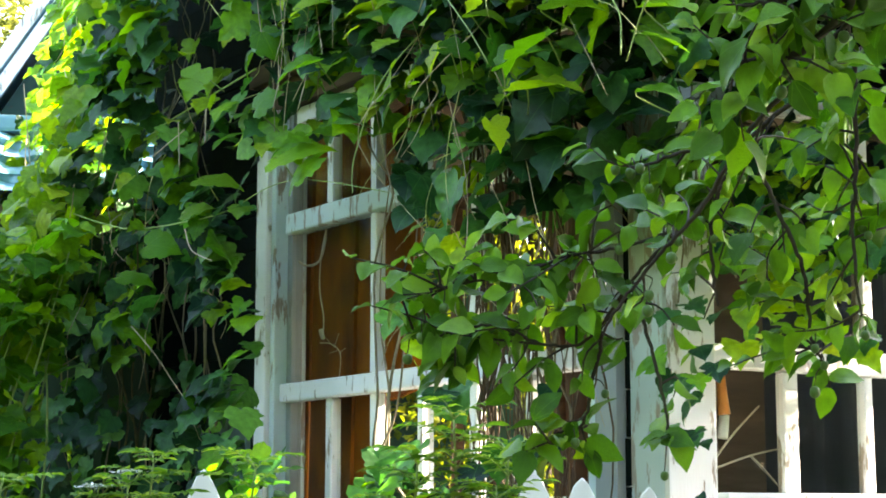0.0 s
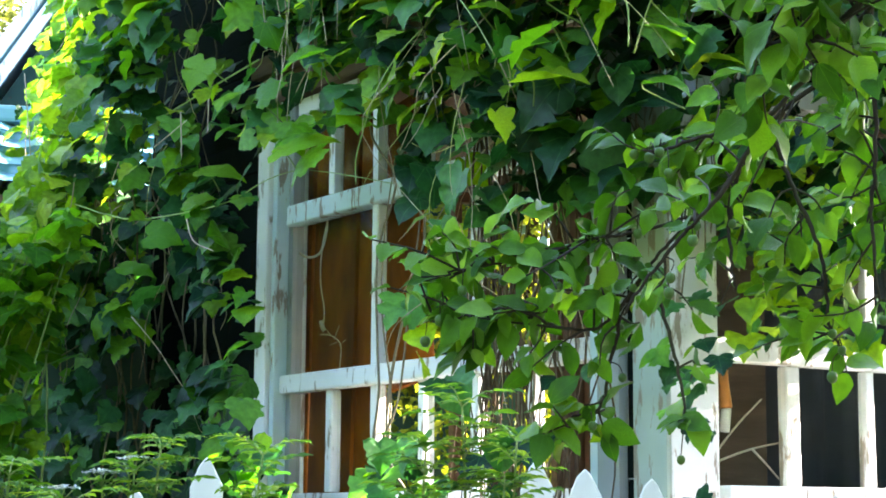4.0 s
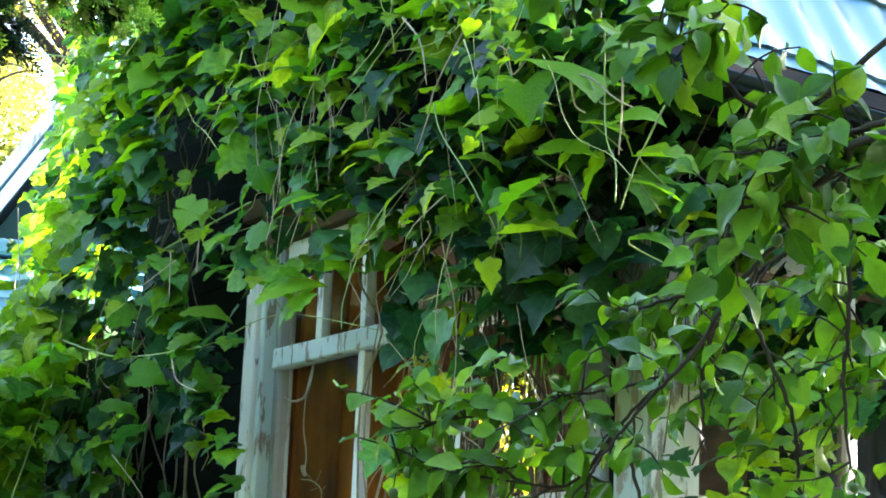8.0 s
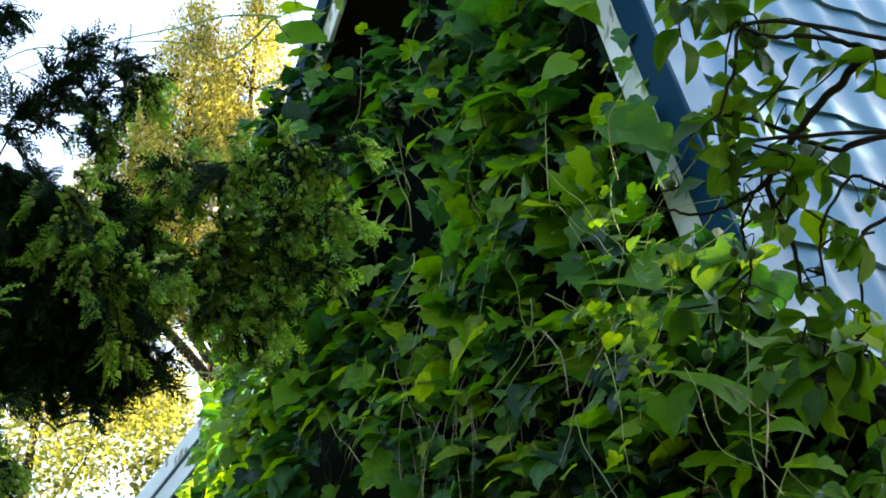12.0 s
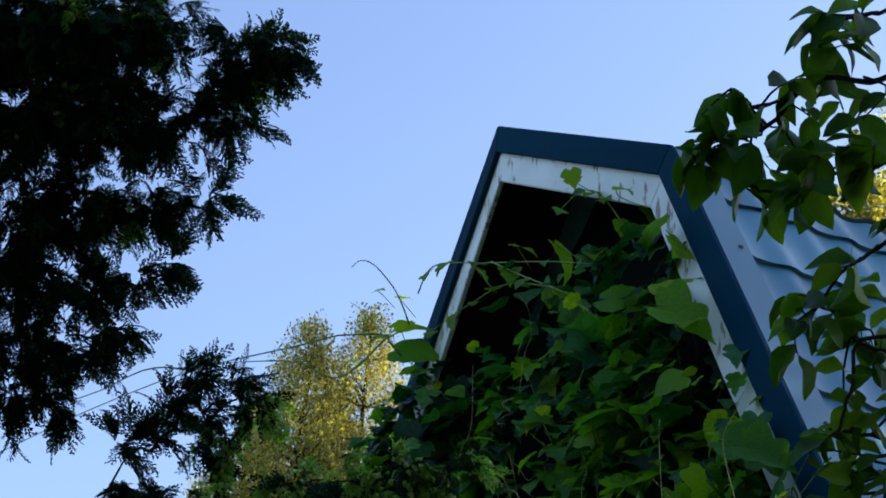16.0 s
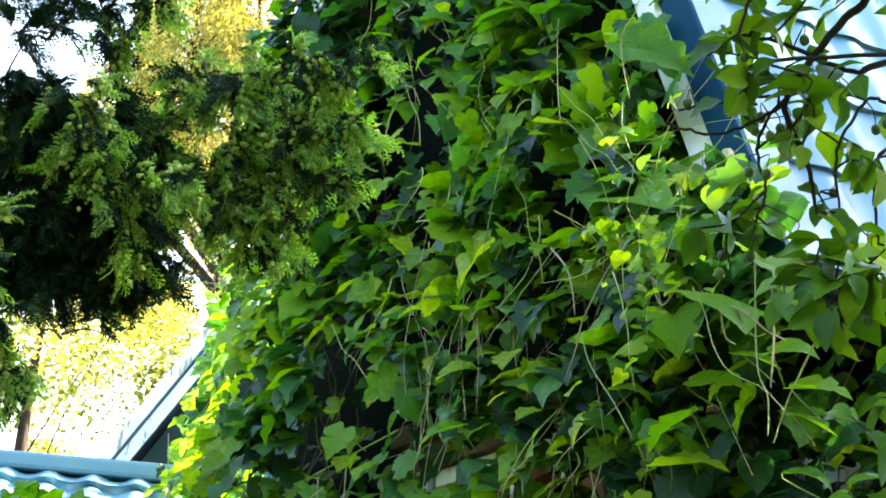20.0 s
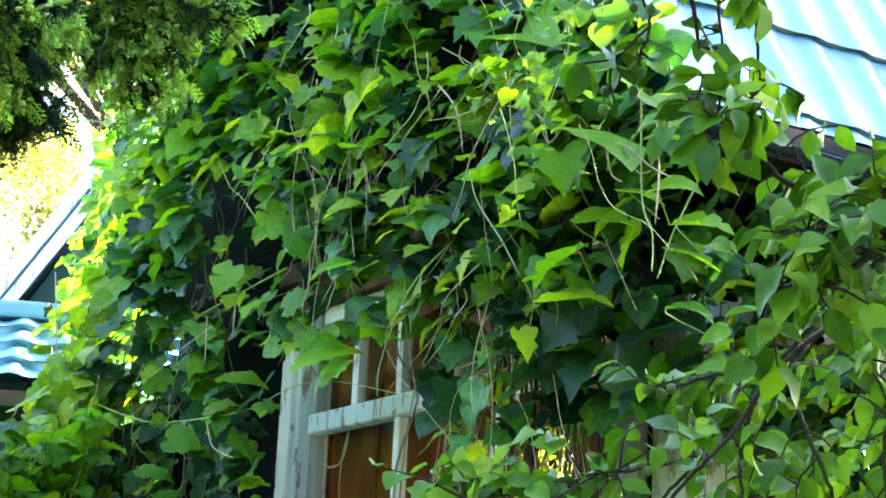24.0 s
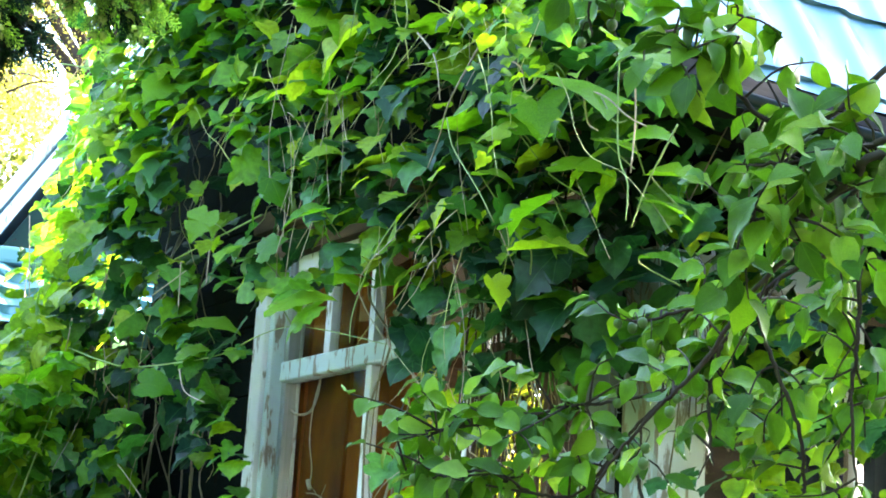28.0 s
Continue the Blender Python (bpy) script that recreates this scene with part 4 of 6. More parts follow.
# ---------------------------------------------------------------- the vine on the gable
def vine():
    rnd = random.Random(21)
    v = thing("climbing_vine", "dense green climbing vine over the gable wall and window", "vine", at=(3.05, 6.9, 0.0))
    v.location = (0, 0, 0)
    # woody stems
    stems = []
    for k in range(28):
        y = rnd.choice([rnd.uniform(6.2, 7.6), rnd.uniform(6.2, 7.6), rnd.uniform(3.85, 5.0), rnd.uniform(3.85, 7.4)])
        z, pts = 0.0, []
        yy, xx = y, 3.08 - rnd.uniform(0, 0.12)
        top = rnd.uniform(2.6, 5.3)
        while z < top:
            lo, hi = gable_y(min(z, 5.4), 0.3)
            yy = min(max(yy + rnd.uniform(-0.14, 0.14), lo), hi + 0.15)
            if OPEN_Z0 < z < 3.0 and 5.05 < yy < 6.2:
                yy = 6.25 if yy > 5.7 else 5.0
            pts.append(Vector((xx + rnd.uniform(-0.03, 0.02), yy, z)))
            z += rnd.uniform(0.12, 0.28)
        stems.append((spline(pts, len(pts) * 3), rnd.uniform(0.005, 0.011), 0.002))
    tubes("woody_stem", stems, M_STEM, v, "tangle of thin brown woody stems")
    # hanging dry stems and tendrils
    dry = []
    for k in range(115):
        zone = rnd.random() * (1.0 if k % 3 else 0.5) + (0.0 if k % 3 else 0.45)
        if zone < 0.42:
            y, z = rnd.uniform(6.2, 7.75), rnd.uniform(1.9, 3.6)
        elif zone < 0.75:
            y, z = rnd.uniform(4.0, 5.0), rnd.uniform(2.2, 3.1)
        else:
            y, z = rnd.uniform(4.1, 7.2), rnd.uniform(3.0, 5.0)
        x = rnd.uniform(2.66, 3.0)
        if 5.0 < y * WALL_X / x < 6.3 and z < 3.3:
            continue
        ln = rnd.uniform(0.2, 0.9) if zone < 0.75 else rnd.uniform(0.15, 0.4)
        p, pts = Vector((x, y, z)), []
        drift = Vector((rnd.uniform(-0.2, 0.05), rnd.gauss(0, 0.5), rnd.uniform(-1.0, -0.4)))
        for i in range(6):
            pts.append(p.copy())
            p += drift * (ln / 5) + Vector((rnd.uniform(-1, 1), rnd.uniform(-1, 1), rnd.uniform(-0.5, 0.5))) * 0.04
        dry.append((spline(pts, 12), rnd.uniform(0.0014, 0.0030), 0.0008))
    tubes("dry_stem", dry, M_DRYSTEM, v, "pale dry hanging stems and tendrils")

    hang = []
    for k in range(46):
        y, z = rnd.uniform(3.95, 4.45), rnd.uniform(2.3, 3.0)
        p = Vector((rnd.uniform(2.92, 3.06), y, z))
        pts = [p, p + Vector((rnd.uniform(-0.05, 0.03), rnd.gauss(0, 0.05), -0.4)), p + Vector((rnd.uniform(-0.06, 0.04), rnd.gauss(0, 0.09), -0.85)), p + Vector((rnd.uniform(-0.06, 0.04), rnd.gauss(0, 0.12), -1.4))]
        hang.append((spline(pts, 12), rnd.uniform(0.002, 0.0055), 0.0015))
    tubes("hanging_stem", hang, M_OLDWOOD, v, "brown hanging woody stems")

    # leaves
    # fresh and young also hold the leaves coloured as lit
    poses, fresh, young = [], [], []

    def left_limit(z):
        """How far the vine reaches past the gable's left edge, as y over x."""
        pts = ((0.0, 3.1), (2.6, 2.95), (3.0, 2.82), (3.3, 2.78), (3.65, 2.70), (4.0, 2.61), (4.50, 2.64), (4.85, 2.66), (5.1, 2.56), (5.35, 2.38), (6.0, 2.3))
        for (za, la), (zb, lb) in zip(pts, pts[1:]):
            if z <= zb:
                return la + (lb - la) * (z - za) / (zb - za)
        return 2.3

    def leaf_at(x, y, z, size, bright=False, up=None, free=False):
        near = 0.24 * math.exp(-((z - 3.4) / 0.6) ** 2) if x < 2.84 else 0.0
        if y > x * (left_limit(z) - near) + rnd.gauss(0, 0.04):
            return
        if z > 3.4 and not free and y < (3.455 + (z - 3.172) / 1.962 if z < 5.293 else 4.536 + (z - 5.293) * 1.59) + 0.12 + rnd.gauss(0, 0.05):
            return
        far = WALL_X / x
        if 5.16 < y * far < 6.20 and 1.80 < 1.55 + (z - 1.55) * far < 2.90 and not free:
            return
        low = z < 3.0 and y > 5.9
        el = radians(rnd.gauss(34 if low else 60, 24))
        az = rnd.gauss(-0.55, 0.7)
        nrm = Vector((-math.cos(el) * math.cos(az), math.cos(el) * math.sin(az), math.sin(el)))
        tip = Vector((-0.6 + rnd.gauss(0, 0.45), rnd.gauss(-0.25, 0.65), (-1.0 if low else -0.65) + rnd.gauss(0, 0.35)))
        if up:
            tip = Vector(up)
        # young colour at the left edge stands for sun; fresh share follows the light
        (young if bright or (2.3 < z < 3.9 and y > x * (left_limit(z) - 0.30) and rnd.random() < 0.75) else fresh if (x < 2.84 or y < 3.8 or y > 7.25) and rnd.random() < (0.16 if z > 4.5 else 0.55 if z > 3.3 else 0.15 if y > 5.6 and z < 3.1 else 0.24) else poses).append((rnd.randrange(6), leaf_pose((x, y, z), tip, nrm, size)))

    n = 0
    while n < 2650:
        y, z = rnd.uniform(3.72, 7.95), rnd.uniform(0.6, 5.6)
        lo, hi = gable_y(z, 0.05)
        left_hang = 0.10 + 0.28 * math.exp(-((z - 3.1) / 0.9) ** 2)
        if z < 3.0:
            left_hang += 0.36
        if not (lo - 0.03 < y < hi + left_hang):
            continue
        patch = noise.noise((y * 1.7, z * 1.7, 3.1))
        keep = 0.55 + 1.1 * patch + 1.35 * noise.noise((y * 4.3, z * 4.3, 6.4))
        if z > 4.9:
            keep *= max(0.0, 1.0 - (z - 4.9) * 2.1)
            keep *= 1.0 if y < 6.1 else 0.8
        edge = (y - lo) / max(0.1, hi - lo)
        if z > 3.2 and edge < 0.08:
            keep *= 0.35
        if z > 5.15 and edge < 0.2:
            keep *= 0.6
        if 6.1 < y < 6.62 and 2.0 < z < 2.82:
            keep *= 0.12 if y < 6.42 else 0.4
        if 6.35 < y < 6.9 and 2.7 < z < 3.2:
            keep *= 0.15
        if 6.1 < y and 2.0 < z < 3.1:
            keep *= 0.85
        if z < 2.1 and 6.1 < y < 6.6:
            keep *= 0.3
        elif z < 2.2 and y > 6.3:
            keep *= 0.6
        if 3.9 < y < 5.13 and 1.7 < z < 2.95:
            keep *= 0.16 if z < 2.5 else 0.35
        if z < 1.9 and y < 6.2:
            keep *= 0.45
        if rnd.random() > keep:
            continue
        deep = rnd.uniform(0.66, 1.0) if rnd.random() < 0.93 else rnd.uniform(0.2, 0.6)
        bulge = 0.33 + 0.18 * noise.noise((y * 0.9, z * 0.9, 8.0)) + 0.10 * math.exp(-((z - 3.3) / 0.5) ** 2)
        bulge *= 0.72 if z > 4.6 else 1.0
        x = 3.10 - 0.02 - bulge * deep ** 0.7 - (0.10 if y > hi else 0.0)
        size = rnd.uniform(0.065, 0.145) * (0.9 if z < 3.0 and y > 6.0 else 1.0)
        leaf_at(x, y, z, size)
        n += 1
    # the vine over the left slope's edge, its outermost leaves coloured as if sunlit
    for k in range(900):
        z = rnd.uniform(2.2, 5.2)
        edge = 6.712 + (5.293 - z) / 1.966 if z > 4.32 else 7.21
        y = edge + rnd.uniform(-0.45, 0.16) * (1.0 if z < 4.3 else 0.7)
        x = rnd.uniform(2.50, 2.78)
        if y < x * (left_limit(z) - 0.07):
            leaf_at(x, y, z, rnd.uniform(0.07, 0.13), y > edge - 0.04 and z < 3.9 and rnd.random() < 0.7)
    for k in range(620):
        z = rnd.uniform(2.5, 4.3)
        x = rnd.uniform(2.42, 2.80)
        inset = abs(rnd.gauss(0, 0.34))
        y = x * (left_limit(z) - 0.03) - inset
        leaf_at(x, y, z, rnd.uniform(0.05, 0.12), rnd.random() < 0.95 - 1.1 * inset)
    for k in range(1000):
        z, x = rnd.uniform(2.3, 4.3), rnd.uniform(2.86, 3.22)
        leaf_at(x, rnd.uniform(7.3, 8.6), z, rnd.uniform(0.06, 0.12), rnd.random() < 0.15)
    # leaves close to the wall beside the window, mostly the dark copy
    for k in range(170):
        leaf_at(rnd.uniform(2.90, 3.11), rnd.uniform(6.15, 7.7), rnd.uniform(1.3, 3.3), rnd.uniform(0.06, 0.12))
    # leaves round the corner on the eaves wall
    for k in range(330):
        leaf_at(rnd.uniform(3.15, 4.9), rnd.uniform(3.46, 3.74), rnd.uniform(2.25, 3.05), rnd.uniform(0.07, 0.14))
    # leaves that hang before the veranda window, most in the sunlit young colour
    for k in range(130):
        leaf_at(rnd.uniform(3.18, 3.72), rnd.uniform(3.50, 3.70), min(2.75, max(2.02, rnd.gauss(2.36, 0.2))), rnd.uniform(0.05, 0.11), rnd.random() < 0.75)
    # a tuft whose young colour stands for sun coming under the eaves
    for k in range(90):
        leaf_at(rnd.uniform(2.66, 2.95), rnd.gauss(4.08, 0.16), rnd.gauss(3.36, 0.22), rnd.uniform(0.035, 0.085), rnd.random() < 0.7)
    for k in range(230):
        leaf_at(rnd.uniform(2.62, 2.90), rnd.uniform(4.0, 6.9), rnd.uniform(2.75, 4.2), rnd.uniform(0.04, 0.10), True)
    for k in range(170):
        leaf_at(rnd.uniform(2.66, 2.98), rnd.uniform(3.95, 5.2), rnd.uniform(3.0, 4.6), rnd.uniform(0.08, 0.16))
    # growth that hides the far half of the gable window
    for k in range(150):
        x, y, z = rnd.uniform(2.76, 2.98), rnd.uniform(3.75, 4.74), rnd.uniform(2.36, 3.05)
        if z > 2.36 + 0.25 * rnd.random() or y < 4.4:
            leaf_at(x, y, z, rnd.uniform(0.07, 0.14), rnd.random() < 0.10)
    # growth that climbs over the lower end of the rake board
    for k in range(75):
        z = rnd.uniform(2.95, 3.42)
        leaf_at(rnd.uniform(2.62, 2.84), 3.48 + (z - 2.95) * 0.3 + rnd.gauss(0, 0.11), z, rnd.uniform(0.07, 0.14), rnd.random() < 0.15, None, True)
    # growth that climbs over the other slope of the gable
    for k in range(170):
        z = rnd.uniform(4.2, 5.25)
        leaf_at(rnd.uniform(2.66, 2.95), 6.85 - (z - 4.4) * 0.22 - abs(rnd.gauss(0, 0.30)), z, rnd.uniform(0.07, 0.13))
    # fuller growth under the right slope of the gable
    for k in range(150):
        leaf_at(rnd.uniform(2.68, 2.92), rnd.uniform(4.35, 5.35), rnd.uniform(4.0, 4.95), rnd.uniform(0.08, 0.15), rnd.random() < 0.12)
    # shoots that hang out past the corner into the sun
    for k in range(120):
        leaf_at(rnd.gauss(2.30, 0.06), rnd.gauss(3.33, 0.08), rnd.gauss(3.06, 0.15), rnd.uniform(0.02, 0.05), rnd.random() < 0.6)
    for k in range(24):
        leaf_at(rnd.uniform(2.95, 3.14), rnd.uniform(3.45, 3.7), rnd.uniform(1.6, 2.5), rnd.uniform(0.05, 0.09))
    # leaves that stand out singly in front of the rest
    for x, y, z, size in ((2.70, 5.45, 2.62, 0.125), (2.70, 5.66, 2.55, 0.105), (2.80, 6.31, 2.39, 0.14), (2.82, 6.10, 2.47, 0.125), (2.72, 4.92, 2.67, 0.16), (2.76, 5.08, 2.92, 0.13),
                          (2.74, 4.99, 3.12, 0.13), (2.80, 5.33, 3.07, 0.12), (2.82, 5.38, 2.90, 0.12), (2.84, 5.75, 2.99, 0.12), (2.74, 3.98, 2.85, 0.11), (2.74, 3.73, 2.64, 0.16),
                          (2.74, 3.90, 2.54, 0.13), (2.76, 4.14, 2.79, 0.12), (2.78, 3.61, 2.90, 0.15), (2.82, 3.95, 3.06, 0.17), (2.74, 4.06, 2.25, 0.15), (2.74, 5.96, 3.63, 0.12),
                          (2.70, 4.76, 3.52, 0.20), (2.74, 5.76, 3.45, 0.11), (2.76, 4.84, 3.28, 0.12)):
        leaf_at(x, y, z, size, rnd.random() < 0.22, (-0.3 + rnd.gauss(0, 0.2), 0.35 + rnd.gauss(0, 0.4), -0.6), True)
    # large single leaves in front of the rest: foot, way to the tip, 0 fresh, 1 pale, 2 dark and turned outwards
    low_leaves = [
        ((2.62, 5.55, 2.69), (0.138, -0.100, -0.005), 1), ((2.62, 5.68, 2.59), (0.083, -0.082, 0.048), 1),
        ((2.62, 5.03, 2.67), (0.158, -0.138, 0.073), 0), ((2.62, 4.75, 2.92), (-0.133, 0.050, -0.048), 0),
        ((2.62, 4.89, 3.11), (0.082, -0.097, 0.048), 0), ((2.62, 3.58, 2.82), (0.109, -0.119, -0.006), 0),
        ((2.62, 3.41, 2.85), (0.080, -0.093, -0.027), 0), ((2.62, 3.29, 2.83), (0.073, -0.105, 0.010), 0),
        ((2.62, 3.92, 2.87), (0.076, -0.086, -0.012), 1), ((2.62, 3.72, 2.63), (0.125, -0.137, 0.024), 0),
        ((2.62, 3.79, 2.70), (0.069, -0.108, 0.064), 0), ((2.62, 4.07, 2.81), (0.080, -0.084, -0.019), 0),
    ]
    eaves_leaves = [
        ((2.62, 3.79, 3.00), (0.135, -0.123, -0.033), 2), ((2.62, 3.83, 2.57), (0.025, -0.031, -0.089), 1),
        ((2.75, 3.38, 2.72), (0.090, -0.102, -0.040), 0), ((2.75, 3.36, 2.78), (0.092, -0.118, -0.002), 0),
        ((2.75, 3.37, 2.58), (0.070, -0.093, -0.019), 0), ((2.62, 5.97, 2.52), (0.113, -0.083, -0.006), 2),
        ((2.62, 6.20, 2.44), (0.127, -0.086, -0.015), 2), ((2.62, 5.99, 3.28), (0.062, -0.028, -0.120), 2),
        ((2.62, 5.11, 3.09), (0.050, -0.031, -0.099), 2), ((2.62, 5.55, 3.06), (-0.062, 0.027, -0.122), 2),
        ((2.62, 5.16, 2.85), (0.053, -0.082, 0.076), 2), ((2.62, 5.00, 3.65), (0.219, -0.136, -0.052), 0),
    ]
    middle_leaves = [
        ((2.62, 4.21, 3.82), (0.089, -0.026, -0.134), 1), ((2.62, 4.38, 3.75), (0.127, -0.100, -0.034), 0),
        ((2.62, 3.94, 3.58), (0.106, -0.105, -0.014), 1), ((2.62, 3.82, 3.01), (0.119, -0.122, -0.003), 2),
        ((2.75, 3.53, 3.14), (0.064, -0.079, -0.028), 1), ((2.75, 3.13, 3.07), (0.070, -0.077, -0.060), 1),
        ((2.62, 4.56, 4.25), (0.101, -0.060, -0.066), 0), ((2.62, 4.78, 4.27), (0.149, -0.173, 0.083), 0),
        ((2.62, 4.35, 3.78), (0.142, -0.104, -0.046), 1), ((2.62, 4.06, 3.83), (0.036, 0.022, -0.159), 1),
        ((2.62, 4.61, 3.99), (0.132, -0.091, -0.048), 0), ((2.62, 3.96, 3.88), (0.166, -0.106, -0.085), 2),
    ]
    corner_leaves = [
        ((2.58, 3.62, 2.99), (-0.050, -0.097, -0.139), 2),
        ((2.58, 3.26, 3.04), (-0.050, -0.175, -0.109), 1),
        ((2.58, 3.48, 3.01), (-0.050, -0.263, -0.114), 0),
        ((2.58, 3.76, 3.19), (-0.050, -0.221, -0.107), 1),
        ((2.58, 3.88, 3.29), (-0.050, 0.080, -0.050), 0),
        ((2.58, 3.54, 2.72), (-0.050, 0.142, -0.057), 0),
        ((2.58, 3.83, 3.12), (-0.050, 0.044, -0.021), 1),
        ((2.58, 3.74, 2.94), (-0.050, 0.106, 0.003), 0),
        ((2.58, 3.57, 3.07), (-0.050, 0.038, -0.039), 1),
        ((2.58, 3.79, 3.22), (-0.050, -0.169, -0.075), 1),
        ((2.58, 3.60, 3.25), (-0.050, -0.163, -0.146), 0),
        ((2.58, 3.83, 3.36), (-0.050, -0.264, -0.083), 2),
    ]
    gable_leaves = [
        ((2.62, 5.53, 4.08), (0.052, -0.071, 0.021), 2), ((2.62, 5.36, 3.79), (0.039, -0.067, 0.029), 0),
        ((2.62, 4.98, 3.64), (0.217, -0.135, -0.051), 0), ((2.62, 5.00, 5.07), (0.090, 0.010, -0.142), 1),
        ((2.62, 4.96, 4.85), (0.127, -0.057, -0.078), 1), ((2.62, 4.92, 5.34), (0.031, 0.001, -0.078), 0),
        ((2.62, 4.58, 5.07), (0.048, -0.057, -0.016), 0), ((2.62, 5.34, 5.25), (0.092, -0.063, -0.033), 0),
        ((2.62, 5.65, 5.29), (0.050, -0.029, -0.050), 0), ((2.62, 4.64, 4.67), (0.173, -0.124, -0.028), 2),
        ((2.62, 4.32, 4.49), (0.196, -0.095, -0.105), 2), ((2.62, 6.44, 5.39), (0.142, -0.115, 0.030), 0),
    ]
    peak_leaves = [
        ((2.62, 6.42, 5.30), (0.196, -0.116, -0.008), 2), ((2.62, 6.97, 5.49), (0.083, -0.065, -0.005), 0),
        ((2.62, 4.77, 4.30), (0.174, -0.168, 0.049), 0), ((2.62, 5.18, 4.44), (0.091, -0.085, 0.000), 0),
        ((2.62, 5.58, 4.54), (0.063, -0.067, 0.001), 0), ((2.62, 4.04, 3.83), (0.056, -0.027, -0.090), 1),
        ((2.62, 3.87, 3.83), (0.147, -0.104, -0.070), 2), ((2.62, 6.44, 5.56), (0.052, -0.060, 0.001), 0),
        ((2.62, 6.72, 5.73), (0.019, -0.049, 0.008), 0),
    ]
    for foot, way, tone in low_leaves + eaves_leaves + middle_leaves + corner_leaves + gable_leaves + peak_leaves:
        way = Vector(way)
        size = max(0.06, way.length * 0.92)
        face = Vector((-0.5, -0.5, 0.55)) if tone == 2 else Vector((-0.35, -0.30, 0.9))
        m = leaf_pose(foot, way + Vector((0, 0, -0.015)), face + Vector((rnd.gauss(0, 0.2), rnd.gauss(0, 0.2), 0)), size)
        part("leaf", (FRESH_LIT_MESHES, YOUNG_LIT_MESHES, FRESH_LIT_MESHES)[tone][rnd.randrange(6)], v, "", m)
        back = Vector(foot)
        tubes("leaf_stalk", [(spline([back, back + Vector((0.03, rnd.gauss(0.02, 0.02), -0.005)), back + Vector((0.10, rnd.gauss(0.03, 0.03), -0.06))], 7), 0.0018, 0.0022)], M_GREENSTEM, v, "thin green leaf stalk")
    # pale dry stems that climb beside the window head
    climb = []
    for k in range(16):
        y, z, x = rnd.uniform(4.55, 5.15), rnd.uniform(2.75, 3.2), rnd.uniform(2.60, 2.80)
        p = Vector((x, y, z))
        climb.append((spline([p, p + Vector((rnd.uniform(-0.03, 0.05), rnd.gauss(0, 0.05), 0.2)), p + Vector((rnd.uniform(-0.03, 0.08), rnd.gauss(0, 0.09), rnd.uniform(0.35, 0.6)))], 9), rnd.uniform(0.0010, 0.0018), 0.0008))
    for k in range(16):
        y, z, x = rnd.uniform(3.75, 4.6), rnd.uniform(2.7, 3.6), rnd.uniform(2.58, 2.85)
        p = Vector((x, y, z))
        climb.append((spline([p, p + Vector((rnd.uniform(-0.04, 0.04), rnd.gauss(0, 0.08), -0.15)), p + Vector((rnd.uniform(-0.05, 0.08), rnd.gauss(0, 0.16), -rnd.uniform(0.25, 0.5)))], 9), rnd.uniform(0.0010, 0.0020), 0.0008))
    for pts in ([(2.600, 7.201, 3.336), (2.600, 7.071, 2.891), (2.600, 7.050, 2.750), (2.600, 6.978, 2.558)],
                [(2.600, 6.612, 2.829), (2.600, 6.648, 2.703), (2.600, 6.757, 2.617)],
                [(2.600, 6.796, 2.721), (2.600, 6.881, 2.641), (2.600, 6.960, 2.556)],
                [(2.600, 5.680, 2.900), (2.600, 5.664, 2.741)],
                [(2.600, 5.465, 2.904), (2.600, 5.467, 2.790)],
                [(2.600, 5.892, 2.813), (2.600, 5.629, 2.863)],
                [(2.600, 5.611, 2.524), (2.600, 5.553, 2.443), (2.600, 5.398, 2.392)]):
        climb.append((spline(pts, 12), 0.0026, 0.0016))
    for pts in ([(2.56, 3.82, 3.23), (2.56, 3.99, 3.07), (2.56, 4.03, 2.98), (2.56, 4.08, 2.90)],
                [(2.56, 3.21, 2.96), (2.56, 3.20, 2.84), (2.56, 3.21, 2.71)],
                [(2.56, 3.44, 2.97), (2.56, 3.32, 2.92), (2.56, 3.23, 2.85), (2.56, 3.16, 2.81)],
                [(2.56, 3.40, 2.94), (2.56, 3.38, 2.87), (2.56, 3.34, 2.84)],
                [(2.56, 4.18, 3.31), (2.56, 4.08, 3.21), (2.56, 4.04, 3.08)],
                [(2.56, 3.74, 3.12), (2.56, 3.67, 3.08), (2.56, 3.64, 3.01), (2.56, 3.59, 3.03)]):
        climb.append((spline(pts, 14), 0.0030, 0.0018))
    tubes("dry_stem", climb, M_DRYSTEM, v, "pale dry climbing stems")
    green = []
    for pts in ([(2.56, 4.00, 3.02), (2.56, 3.96, 2.93), (2.56, 3.84, 2.80), (2.56, 3.75, 2.69)],
                [(2.56, 3.27, 3.05), (2.56, 3.26, 2.78), (2.56, 3.22, 2.69), (2.56, 3.22, 2.60)],
                [(2.56, 3.05, 2.79), (2.56, 3.11, 2.72), (2.56, 3.15, 2.67), (2.56, 3.20, 2.58)],
                [(2.56, 3.69, 3.23), (2.56, 3.68, 3.08), (2.56, 3.64, 3.00)],
                [(2.56, 3.33, 2.92), (2.56, 3.28, 2.85), (2.56, 3.23, 2.84)]):
        green.append((spline(pts, 14), 0.0026, 0.0018))
    tubes("shoot", green, M_GREENSTEM, v, "green upright shoots under the eaves")
    # dark large leaves round the upper part of the corner
    for k in range(120):
        leaf_at(rnd.uniform(2.76, 3.08), rnd.uniform(3.52, 4.25), rnd.uniform(2.42, 3.15), rnd.uniform(0.09, 0.16))
    # thin tendrils that stand off the leaves
    curls = []
